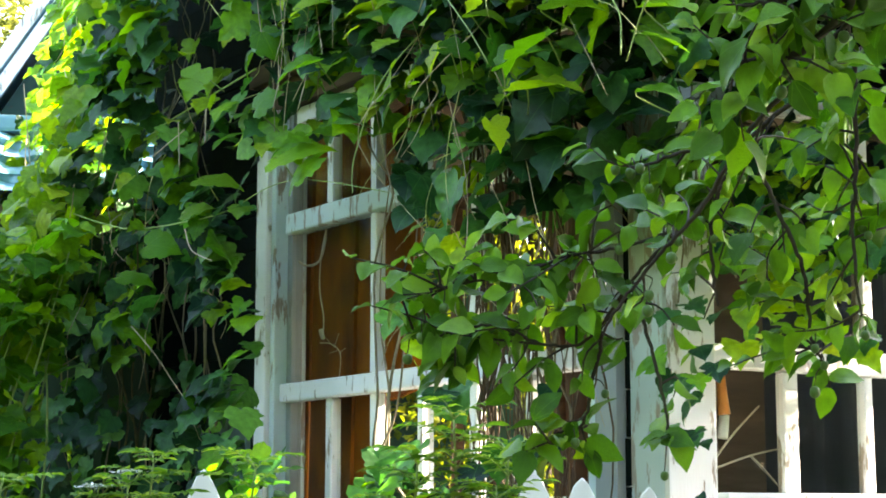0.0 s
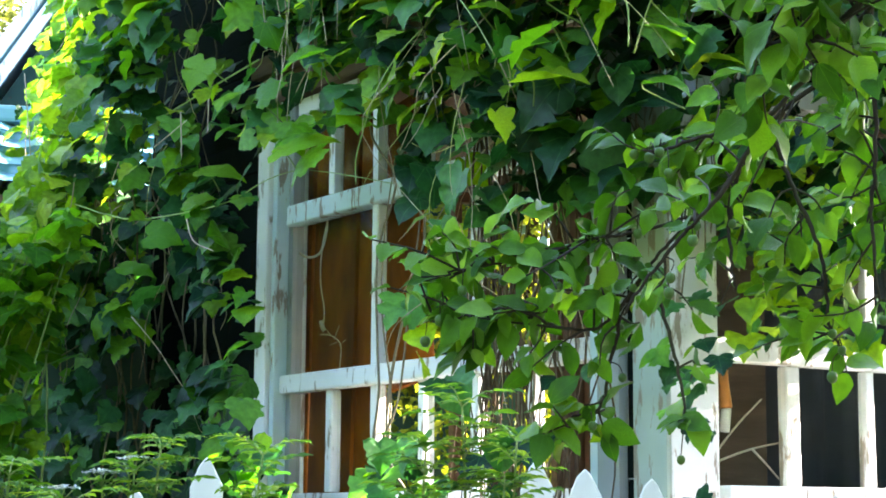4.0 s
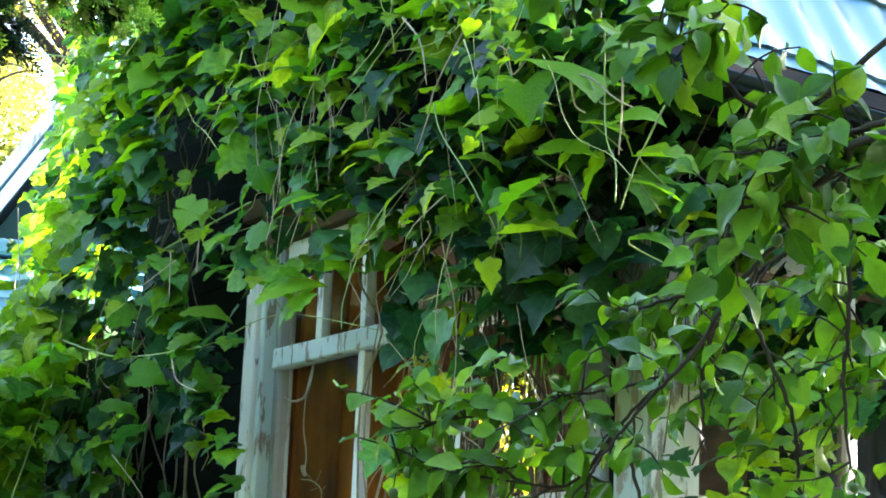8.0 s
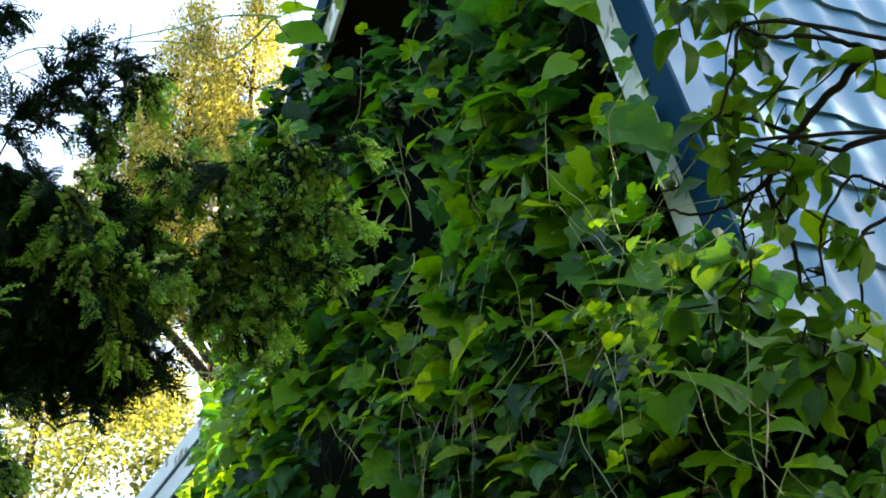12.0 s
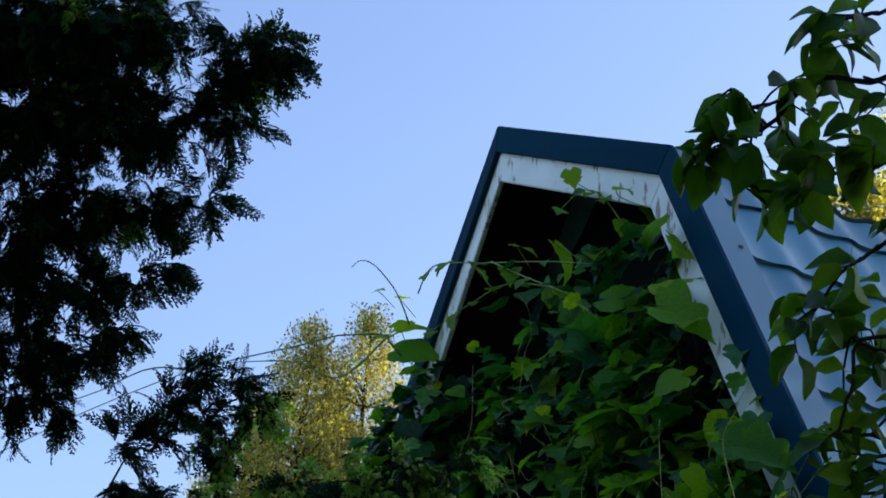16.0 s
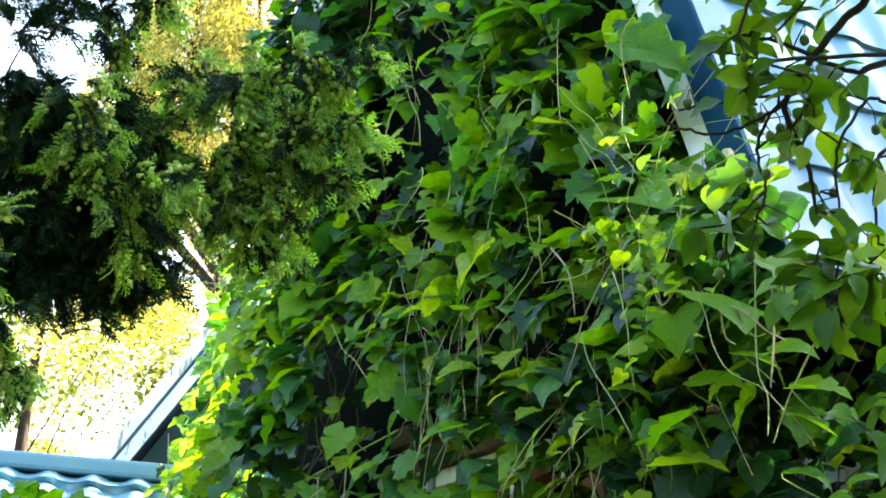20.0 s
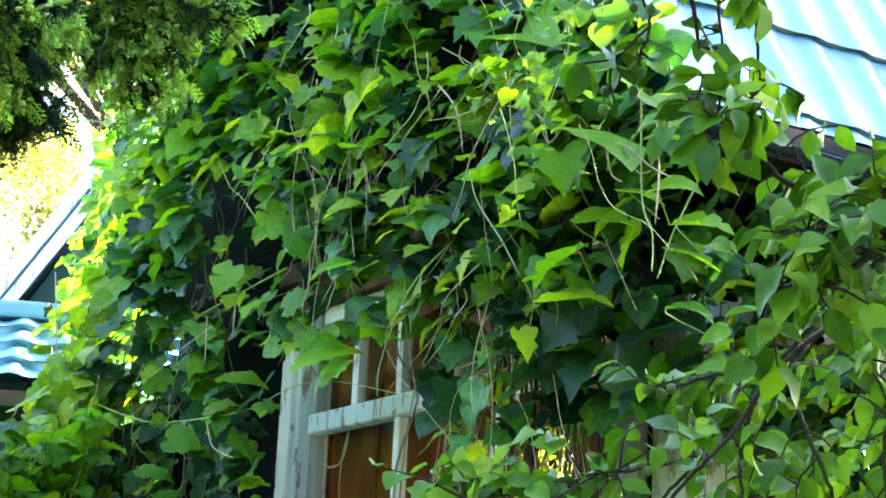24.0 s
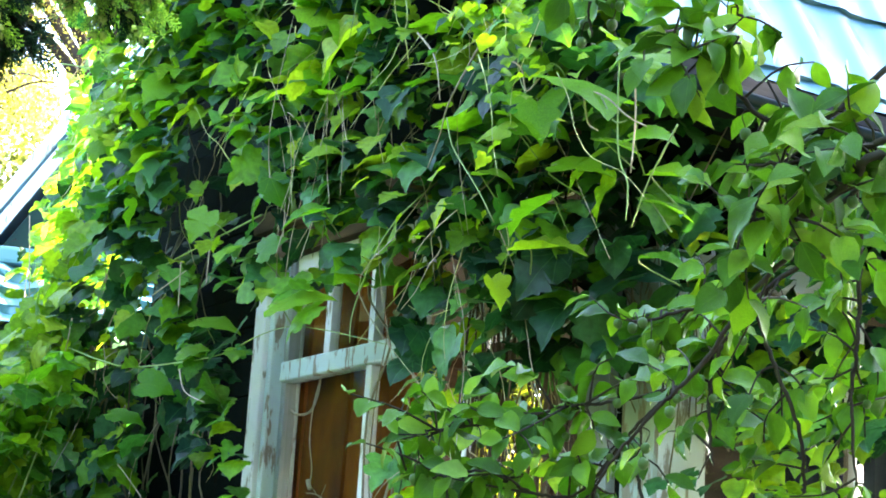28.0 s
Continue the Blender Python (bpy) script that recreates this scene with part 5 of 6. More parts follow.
    for k in range(140):
        y, z = (rnd.uniform(4.0, 5.2), rnd.uniform(2.5, 3.9)) if k % 5 < 3 else (rnd.uniform(5.2, 7.2), rnd.uniform(2.9, 4.7))
        p, pts = Vector((rnd.uniform(2.68, 2.86), y, z)), []
        if 5.0 < y * WALL_X / p.x < 6.4 and z < 3.3:
            continue
        if k % 7 == 0:
            p = Vector((rnd.gauss(2.32, 0.06), rnd.gauss(3.36, 0.07), rnd.gauss(3.1, 0.15)))
        d = Vector((rnd.uniform(-0.3, 0.1), rnd.gauss(0, 0.5), rnd.choice([-1.0, -0.6, 0.6, 0.9])))
        for i in range(6):
            pts.append(p.copy())
            d += Vector((rnd.gauss(0, 0.15), rnd.gauss(0, 0.35), rnd.gauss(-0.05, 0.25)))
            p += d.normalized() * rnd.uniform(0.05, 0.11)
        curls.append((spline(pts, 14), rnd.uniform(0.0012, 0.0026) * (0.7 if k % 7 == 0 else 1.0), 0.0006))
        if k % 2:
            leaf_at(p.x, p.y, p.z, rnd.uniform(0.03, 0.06) * (1.0 if p.x > 2.6 else 0.5), p.y > 3.7 and p.x > 2.6)
    tubes("tendril", curls, M_TENDRIL, v, "pale yellow-green curling tendril")
    # large leaves on upright stalks under the eaves corner
    stalks = []
    for k in range(42):
        y, x = rnd.uniform(3.42, 4.05), rnd.uniform(2.9, 3.5)
        z = rnd.uniform(2.45, 3.1)
        foot = Vector((3.08 + rnd.uniform(0, 0.3), 3.74 + rnd.uniform(0, 0.25), z - rnd.uniform(0.25, 0.5)))
        head = Vector((x, y, z))
        stalks.append((spline([foot, (foot + head) / 2 + Vector((0, -0.04, 0.05)), head], 8), 0.0028, 0.0016))
        leaf_at(x, y, z, rnd.uniform(0.10, 0.15), False, (rnd.uniform(-0.9, -0.1), -0.6 + rnd.gauss(0, 0.4), -0.25 + rnd.gauss(0, 0.25)))
    tubes("leaf_stalk", stalks, M_STEM, v, "brownish upright leaf stalks")
    # long shoots that wave free of the wall
    shoots = []
    for pts in ([(2.9, 6.3, 5.02), (2.75, 6.5, 5.28), (2.6, 6.68, 5.56), (2.52, 6.76, 5.66)],
                [(2.60, 7.52, 2.82), (2.62, 6.92, 2.78), (2.64, 6.23, 2.61), (2.66, 5.75, 2.57), (2.68, 5.45, 2.57), (2.70, 5.23, 2.61), (2.70, 4.96, 2.60), (2.72, 4.49, 2.49)],
                [(2.85, 5.6, 3.1), (2.72, 6.0, 2.98), (2.7, 6.25, 2.94), (2.68, 6.45, 3.0)],
                [(2.9, 4.3, 3.1), (2.72, 4.5, 2.85), (2.68, 4.62, 2.62), (2.66, 4.6, 2.5)],
                [(2.85, 6.9, 3.9), (2.62, 7.2, 4.0), (2.52, 7.6, 3.9), (2.5, 7.9, 3.7)],
                [(2.9, 5.2, 5.02), (2.72, 5.5, 5.19), (2.66, 5.8, 5.22), (2.6, 6.1, 5.19)],
                [(2.9, 4.9, 5.08), (2.78, 4.95, 5.29), (2.74, 5.05, 5.36), (2.72, 5.2, 5.34)],
                [(2.85, 4.4, 3.6), (2.66, 4.5, 3.9), (2.6, 4.55, 3.7), (2.58, 4.6, 3.4)],
                [(2.6, 6.18, 5.44), (2.6, 6.03, 5.50), (2.6, 5.54, 5.26), (2.6, 5.06, 5.02), (2.6, 4.69, 4.82)],
                [(2.6, 5.49, 5.24), (2.6, 5.19, 5.02), (2.6, 4.88, 4.80), (2.6, 4.64, 4.58)],
                [(2.30, 5.56, 4.94), (2.12, 5.09, 4.63), (2.05, 5.06, 4.72), (1.96, 5.05, 4.79), (1.91, 5.06, 4.80), (1.89, 5.09, 4.78)],
                [(2.60, 6.30, 5.20), (1.98, 4.92, 4.45), (1.64, 4.07, 3.97), (1.52, 4.13, 3.96), (1.42, 4.18, 3.92), (1.18, 4.30, 3.83), (0.95, 4.43, 3.70), (0.72, 4.5, 3.52)],
                [(1.42, 4.25, 3.80), (1.30, 4.28, 3.815), (1.18, 4.30, 3.83), (1.07, 4.34, 3.82), (0.94, 4.41, 3.735), (0.72, 4.5, 3.64)],
                [(1.64, 4.07, 3.97), (1.55, 4.17, 3.86), (1.43, 4.20, 3.885), (1.26, 4.26, 3.86)]):
        c = spline(pts, 22)
        shoots.append((c, 0.0035, 0.0012))
        for i in range(4, 22, 3 if pts[-1][0] > 2 else 40):
            q = c[i]
            leaf_at(q.x, q.y, q.z, rnd.uniform(0.05, 0.10) * (1.2 - i / 40), rnd.random() < 0.6)
    tubes("shoot", shoots, M_GREENSTEM, v, "long green vine shoots")
    for group, shapes, mat, label in ((poses, VINE_MESHES, M_VINE, "dark green lobed vine leaves"), (fresh, FRESH_LIT_MESHES, M_FRESH_LIT, "fresh green lobed vine leaves, lighter as if lit")):
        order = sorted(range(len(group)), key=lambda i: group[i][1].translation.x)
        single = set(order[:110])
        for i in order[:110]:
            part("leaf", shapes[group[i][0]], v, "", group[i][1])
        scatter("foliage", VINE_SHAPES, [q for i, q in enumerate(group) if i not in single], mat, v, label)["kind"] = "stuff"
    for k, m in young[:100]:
        part("leaf", YOUNG_LIT_MESHES[k], v, "bright yellow-green leaf, young and with sun in its colour", m)
    scatter("young_foliage", VINE_SHAPES, young[100:], M_YOUNG_LIT, v, "bright yellow-green leaves, young and with sun in their colour")["kind"] = "stuff"


vine()


# ---------------------------------------------------------------- the plum tree
def fruit_mesh():
    bm = bmesh.new()
    bmesh.ops.create_uvsphere(bm, u_segments=12, v_segments=8, radius=1.0)
    for q in bm.verts:
        q.co.z *= 1.15
        q.co.x *= 1.0 - 0.05 * (q.co.y > 0)
        if q.co.z > 1.0:
            q.co.z -= 0.12
    me = bpy.data.meshes.new("plum")
    bm.to_mesh(me)
    bm.free()
    me.polygons.foreach_set("use_smooth", np.ones(len(me.polygons), dtype=bool))
    me.materials.append(M_FRUIT)
    return me


def plum_tree():
    rnd = random.Random(77)
    t = thing("plum_tree", "plum tree with oval green leaves and small unripe green plums", "tree", at=(2.95, 0.75, 0.0))
    t.location = (0, 0, 0)
    tube("trunk", [(2.95, 0.75, -0.05), (2.90, 0.80, 0.6), (2.82, 0.90, 1.25), (2.80, 0.98, 1.8)], 0.085, 0.06, M_BARK, t, "grey-brown rough trunk", 14, 10)
    low, mid, high = Vector((1.85, 1.10, 2.22)), Vector((1.60, 1.12, 2.42)), Vector((1.20, 1.04, 2.82))
    tube("limb", [(2.80, 0.98, 1.78), (2.3, 1.0, 2.08), low, mid, (1.42, 1.09, 2.64), high, (1.05, 0.95, 3.1)], 0.030, 0.006, M_BARK, t, "dark crooked limb", 30, 8)
    fm = fruit_mesh()
    poses, twigs = [], []

    def grow(hub, pts, leaves, fruits, spread, r0, size=1.0, behind=0.0):
        """A limb with its twigs, leaves and plums; hub: where it leaves the main limb."""
        c = spline(pts, 8 * len(pts))
        whole = spline([hub, (hub * 0.45 + c[0] * 0.55) + Vector((0, 0, 0.02))] + [Vector(p) for p in pts], 10 * len(pts)) if hub else c
        for k, p in enumerate(whole[1:-1]):
            p += Vector((rnd.gauss(0, 1), rnd.gauss(0, 1), rnd.gauss(0, 1))) * 0.0008
        tube("limb", whole, r0, 0.0012, M_BARK, t, "dark crooked limb", 0, 7, 0.55)
        left = int(leaves * (1.2 if c[0].z < 2.2 else 0.78 if size < 1.1 else 0.7))
        while left > 0:
            s = c[min(len(c) - 1, int(len(c) * rnd.random() ** 0.85))]
            e = s + Vector((rnd.gauss(0, 0.8), rnd.gauss(0, 0.8), rnd.gauss(-0.1, 0.8))) * spread + Vector((0.55, 0.8, 0.0)) * behind
            w = spline([s, (s + e) / 2 + Vector((rnd.gauss(0, 1), rnd.gauss(0, 1), rnd.gauss(0.5, 1))) * 0.008, e], 6)
            twigs.append((w, 0.0017, 0.0009))
            d = (w[-1] - w[-2]).normalized()
            for i in range(min(left, rnd.randrange(3, 6))):
                q = w[5 - min(i, 3)]
                tip = d * (0.9 if i == 0 else 0.4) + Vector((rnd.gauss(-0.25, 0.8), rnd.gauss(0.15, 0.8), rnd.gauss(-0.35, 0.6)))
                nrm = Vector((rnd.gauss(-0.3, 0.5), rnd.gauss(-0.35, 0.5), rnd.gauss(0.75, 0.3)))
                poses.append((rnd.randrange(4), leaf_pose(q, tip, nrm, rnd.uniform(0.028, 0.048) * size)))
                left -= 1
        for k in range(fruits):
            q = c[rnd.randrange(len(c) // 4, len(c))] + Vector((rnd.gauss(0, 1), rnd.gauss(0, 1), rnd.gauss(0, 1))) * 0.015
            hang = q + Vector((rnd.uniform(-0.004, 0.004), rnd.uniform(-0.004, 0.004), -rnd.uniform(0.008, 0.018)))
            s = rnd.uniform(0.0050, 0.0066)
            part("plum", fm, t, "", Matrix.Translation(hang - Vector((0, 0, s))) @ Matrix.Diagonal((s, s, s, 1)))
            near = min(c, key=lambda p: (p - q).length)
            twigs.append((spline([near, q, hang], 7), 0.0009, 0.0006))

    grow(low, [(1.56, 1.45, 2.14), (1.54, 1.49, 2.08), (1.49, 1.55, 2.04), (1.46, 1.59, 2.0), (1.44, 1.62, 1.95), (1.41, 1.66, 1.9), (1.37, 1.7, 1.84), (1.35, 1.73, 1.78)], 66, 6, 0.05, 0.004, 1.0, 0.07)
    grow(low, [(1.376, 1.282, 2.092), (1.356, 1.310, 2.072), (1.332, 1.352, 2.025), (1.295, 1.406, 1.960), (1.265, 1.453, 1.881), (1.240, 1.481, 1.841), (1.213, 1.511, 1.795), (1.195, 1.530, 1.755)], 26, 4, 0.05, 0.0036, 1.0, 0.13)
    grow(None, [(1.41, 1.66, 1.9), (1.36, 1.7, 1.88), (1.31, 1.74, 1.87), (1.26, 1.78, 1.85), (1.21, 1.82, 1.84), (1.17, 1.84, 1.83)], 90, 6, 0.05, 0.0020)
    grow(None, [(1.37, 1.7, 1.84), (1.33, 1.74, 1.77), (1.28, 1.77, 1.77), (1.24, 1.8, 1.79), (1.19, 1.83, 1.78), (1.16, 1.86, 1.78)], 90, 5, 0.05, 0.0020)
    grow(None, [(1.35, 1.73, 1.78), (1.34, 1.74, 1.72), (1.33, 1.75, 1.67), (1.3, 1.77, 1.65)], 32, 2, 0.04, 0.0025)
    grow(None, [(1.37, 1.7, 1.84), (1.39, 1.69, 1.76), (1.41, 1.69, 1.69), (1.41, 1.69, 1.65)], 16, 1, 0.03, 0.0025)
    grow(None, [(1.46, 1.59, 2.0), (1.49, 1.58, 1.92), (1.52, 1.57, 1.85), (1.53, 1.57, 1.77), (1.54, 1.56, 1.74)], 46, 3, 0.045, 0.003, 1.0, 0.08)
    grow(None, [(1.5, 1.46, 2.07), (1.52, 1.48, 1.97), (1.52, 1.49, 1.88), (1.53, 1.49, 1.79)], 60, 4, 0.05, 0.003, 1.0, 0.08)
    grow(None, [(1.44, 1.62, 1.95), (1.44, 1.64, 1.89), (1.45, 1.64, 1.81)], 18, 1, 0.03, 0.003, 1.0, 0.08)
    grow(low, [(1.32, 1.25, 2.08), (1.31, 1.28, 2.06), (1.28, 1.32, 2.02), (1.26, 1.34, 2.02), (1.23, 1.37, 2.01)], 56, 3, 0.055, 0.006, 1.15)
    grow(None, [(1.46, 1.59, 2.0), (1.41, 1.64, 1.99), (1.36, 1.68, 1.97)], 36, 4, 0.045, 0.003, 1.0, 0.08)
    grow(low, [(1.34, 1.24, 2.1), (1.29, 1.3, 2.08), (1.24, 1.35, 2.07)], 54, 3, 0.06, 0.005, 1.15)
    grow(mid, [(1.35, 1.36, 2.15), (1.3, 1.41, 2.15), (1.26, 1.42, 2.19), (1.23, 1.44, 2.21), (1.19, 1.46, 2.23)], 56, 2, 0.05, 0.004, 1.15)
    grow(mid, [(1.36, 1.36, 2.41), (1.3, 1.41, 2.42), (1.27, 1.43, 2.43), (1.26, 1.47, 2.38), (1.28, 1.49, 2.32)], 22, 8, 0.035, 0.0028)
    grow(None, [(1.27, 1.43, 2.43), (1.21, 1.48, 2.44), (1.19, 1.52, 2.39), (1.21, 1.53, 2.34), (1.21, 1.55, 2.31)], 26, 9, 0.03, 0.0022)
    grow(None, [(1.21, 1.48, 2.44), (1.15, 1.53, 2.43), (1.11, 1.56, 2.42)], 6, 1, 0.025, 0.002)
    grow(None, [(1.21, 1.53, 2.34), (1.19, 1.57, 2.3), (1.2, 1.58, 2.26)], 12, 3, 0.03, 0.0016)
    grow(mid, [(1.24, 1.33, 2.53), (1.21, 1.38, 2.5), (1.19, 1.42, 2.46), (1.18, 1.46, 2.41), (1.21, 1.46, 2.35), (1.23, 1.47, 2.3)], 40, 4, 0.045, 0.006)
    grow(mid, [(1.24, 1.33, 2.53), (1.18, 1.37, 2.55), (1.13, 1.4, 2.55), (1.1, 1.42, 2.57)], 30, 4, 0.045, 0.004)
    grow(mid, [(1.26, 1.36, 2.45), (1.22, 1.4, 2.44), (1.16, 1.44, 2.47), (1.11, 1.47, 2.48)], 30, 3, 0.045, 0.004)
    grow(None, [(1.18, 1.46, 2.41), (1.13, 1.51, 2.38), (1.08, 1.54, 2.39)], 8, 1, 0.03, 0.002)
    grow(mid, [(1.28, 1.39, 2.37), (1.27, 1.42, 2.33), (1.29, 1.44, 2.27)], 10, 3, 0.03, 0.003)
    grow(high, [(1.03, 1.24, 2.77), (0.97, 1.28, 2.77), (0.94, 1.34, 2.73), (0.89, 1.38, 2.72)], 60, 0, 0.035, 0.004, 1.22)
    grow(high, [(1.0, 1.2, 2.82), (0.97, 1.24, 2.82), (0.95, 1.26, 2.81)], 26, 0, 0.03, 0.003, 1.22)
    grow(None, [(0.97, 1.28, 2.77), (0.93, 1.33, 2.75), (0.9, 1.33, 2.76)], 24, 0, 0.03, 0.002, 1.22)
    grow(high, [(1.05, 1.28, 2.69), (1.01, 1.32, 2.69), (0.98, 1.35, 2.67), (0.95, 1.37, 2.68)], 60, 0, 0.04, 0.003, 1.22)
    grow(high, [(1.08, 1.31, 2.63), (1.05, 1.35, 2.6), (1.04, 1.39, 2.57)], 36, 0, 0.035, 0.003, 1.22)
    grow(mid, [(1.1, 1.36, 2.54), (1.09, 1.4, 2.5), (1.09, 1.43, 2.45)], 16, 0, 0.035, 0.003)
    grow(mid, [(1.13, 1.41, 2.43), (1.11, 1.44, 2.41)], 8, 0, 0.03, 0.003)
    tubes("twig", twigs, M_BARK, t, "thin dark twigs", 5)
    order = list(range(len(poses)))
    rnd.shuffle(order)
    single = set(order[:290])
    for i in order[:290]:
        k, m = poses[i]
        part("leaf", PLUM_MESHES[k], t, "", m)
    scatter("foliage", PLUM_SHAPES, [q for i, q in enumerate(poses) if i not in single], M_PLUM, t, "oval green plum leaves")["kind"] = "stuff"


plum_tree()


# ---------------------------------------------------------------- the thuja
def frond(seed, n=14):
    """Flat fern-like spray of scale leaves, length 1 along +y."""
    rnd = random.Random(seed)
    vs, fs = [], []

    def scale(px, py, dx, dy, ln, wd, z):
        o = len(vs)
        nx, ny = -dy, dx
        vs.extend([(px, py, z), (px + dx * ln * 0.5 + nx * wd, py + dy * ln * 0.5 + ny * wd, z + 0.015),
                   (px + dx * ln, py + dy * ln, z - 0.03), (px + dx * ln * 0.5 - nx * wd, py + dy * ln * 0.5 - ny * wd, z - 0.01)])
        fs.append((o, o + 1, o + 2, o + 3))
    bend = rnd.uniform(-0.15, 0.15)
    for i in range(n):
        y = i / n
        z = -0.32 * y * y
        x = bend * y * y
        scale(x, y, bend * 2 * y, 1, 1.3 / n, 0.022, z)
        s = 1 if i % 2 else -1
        ln = (0.44 - 0.34 * y) * rnd.uniform(0.6, 1.25)
        a = rnd.uniform(0.5, 0.85)
        dx, dy = s * math.sin(a), math.cos(a)
        k = max(2, int(ln / 0.075))
        for j in range(k):
            q = j / k
            scale(x + dx * ln * q, y + dy * ln * q, dx, dy, ln / k * 1.5, 0.030, z - 0.10 * q + rnd.uniform(-0.02, 0.02))
            if j:
                b = a * s + (0.6 if j % 2 else -0.6)
                scale(x + dx * ln * q, y + dy * ln * q, math.sin(b), math.cos(b), 0.15 * (1.2 - q), 0.028, z - 0.10 * q)
    return vs, fs


def thuja():
    rnd = random.Random(33)
    t = thing("thuja_tree", "dark green thuja with drooping flat scale-leaf sprays", "tree", at=(-0.25, 2.75, 0.0))
    t.location = (0, 0, 0)
    tube("trunk", [(-0.30, 2.80, -0.05), (-0.28, 2.78, 1.5), (-0.25, 2.74, 3.0), (-0.22, 2.7, 4.6), (-0.2, 2.68, 5.6)], 0.11, 0.015, M_THBARK, t, "fibrous brown trunk", 16, 10)
    shapes = [frond(s) for s in range(4)]
    bud = ([(0, 0, 0), (0.30, 0.35, 0.0), (0, 0.35, 0.30), (-0.30, 0.35, 0.0), (0, 0.35, -0.30), (0, 1.0, 0.0)],
           [(0, 2, 1), (0, 3, 2), (0, 4, 3), (0, 1, 4), (1, 2, 5), (2, 3, 5), (3, 4, 5), (4, 1, 5)])
    poses, tips, limbs, cones = [], [], [], []
    joints = [Vector((-0.25, 2.74, 1.8 + 0.1 * k)) for k in range(16)]

    def boughs(lobes, fresh, droop, thick):
        """Clumps of drooping sprays, each at the end of a branch from the trunk; fresh: the share of young tips in the
        lit colour.
        """
        for cx, cy, cz, r in sorted(lobes, key=lambda q: q[0]):
            hub = Vector((cx, cy, cz))
            root = min(joints, key=lambda q: (q - hub).length + (0.2 if q.x > cx else 0.0))
            joints.append(hub)
            c = spline([root, (root + hub) / 2 + Vector((0, 0, 0.01)), hub], 8)
            if (root - hub).length < 0.45:
                limbs.append((c, 0.0030, 0.0014))
            for k in range(max(4, int(thick * r / 0.05 * (0.6 + r / 0.05)))):
                p = Vector((rnd.gauss(0, 1), rnd.gauss(0, 1), rnd.gauss(0, 1))).normalized() * r * rnd.uniform(0.1, 0.72)
                foot = hub + p + Vector((-0.01, 0, 0.016))
                d = (p.normalized() * 0.6 + Vector((0.3, -0.2, -droop)) + Vector((rnd.gauss(0, 0.3), rnd.gauss(0, 0.3), rnd.gauss(0, 0.3)))).normalized()
                ln = rnd.uniform(0.018, 0.042)
                c2 = spline([foot, foot + d * ln * 0.5 + Vector((0, 0, 0.008)), foot + d * ln + Vector((0, 0, -0.01))], 7)
                limbs.append((c2, 0.0016, 0.0007))
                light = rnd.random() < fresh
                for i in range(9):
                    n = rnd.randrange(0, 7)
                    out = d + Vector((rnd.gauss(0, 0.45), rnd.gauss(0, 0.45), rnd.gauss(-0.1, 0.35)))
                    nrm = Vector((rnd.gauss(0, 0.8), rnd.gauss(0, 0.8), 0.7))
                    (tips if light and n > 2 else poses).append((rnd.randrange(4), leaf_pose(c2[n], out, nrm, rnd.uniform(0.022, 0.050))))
                if light:
                    for i in range(rnd.randrange(8, 17)):
                        q = c2[rnd.randrange(2, 7)] + Vector((rnd.gauss(0, 1), rnd.gauss(0, 1), rnd.gauss(0, 1))) * 0.006
                        cones.append((0, leaf_pose(q, d + Vector((rnd.gauss(0, 0.6), rnd.gauss(0, 0.6), rnd.gauss(0, 0.6))), (rnd.gauss(0, 1), rnd.gauss(0, 1), 1), rnd.uniform(0.009, 0.017))))

    # the plume that reaches towards the gable, its light put into the tip colour
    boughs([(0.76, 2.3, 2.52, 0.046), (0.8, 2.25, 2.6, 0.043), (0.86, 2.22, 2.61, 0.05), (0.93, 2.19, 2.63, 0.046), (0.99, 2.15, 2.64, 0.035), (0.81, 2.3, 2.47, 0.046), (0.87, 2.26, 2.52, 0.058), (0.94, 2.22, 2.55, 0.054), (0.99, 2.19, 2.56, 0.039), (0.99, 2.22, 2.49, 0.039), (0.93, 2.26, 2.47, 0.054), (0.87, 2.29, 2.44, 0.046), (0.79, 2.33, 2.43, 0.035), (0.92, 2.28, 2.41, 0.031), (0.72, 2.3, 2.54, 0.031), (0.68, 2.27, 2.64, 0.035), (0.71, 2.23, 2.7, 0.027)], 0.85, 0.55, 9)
    # the body, its shade put into the dark leaf colour, and the few twigs that stand up from it
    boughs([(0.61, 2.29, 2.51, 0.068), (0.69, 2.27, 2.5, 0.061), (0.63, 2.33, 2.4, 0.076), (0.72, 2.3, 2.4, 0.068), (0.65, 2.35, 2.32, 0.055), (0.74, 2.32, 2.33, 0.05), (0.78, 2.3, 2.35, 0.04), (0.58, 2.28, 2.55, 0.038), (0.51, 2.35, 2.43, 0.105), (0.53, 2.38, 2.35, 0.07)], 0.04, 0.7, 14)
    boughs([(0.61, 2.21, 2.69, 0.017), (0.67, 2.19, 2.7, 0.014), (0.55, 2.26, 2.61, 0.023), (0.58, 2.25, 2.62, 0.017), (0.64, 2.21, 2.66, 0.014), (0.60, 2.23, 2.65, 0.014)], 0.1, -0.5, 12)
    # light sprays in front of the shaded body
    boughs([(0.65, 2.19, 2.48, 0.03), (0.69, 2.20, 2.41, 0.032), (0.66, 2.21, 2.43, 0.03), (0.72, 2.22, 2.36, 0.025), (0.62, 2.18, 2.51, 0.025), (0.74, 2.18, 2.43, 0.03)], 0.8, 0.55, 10)
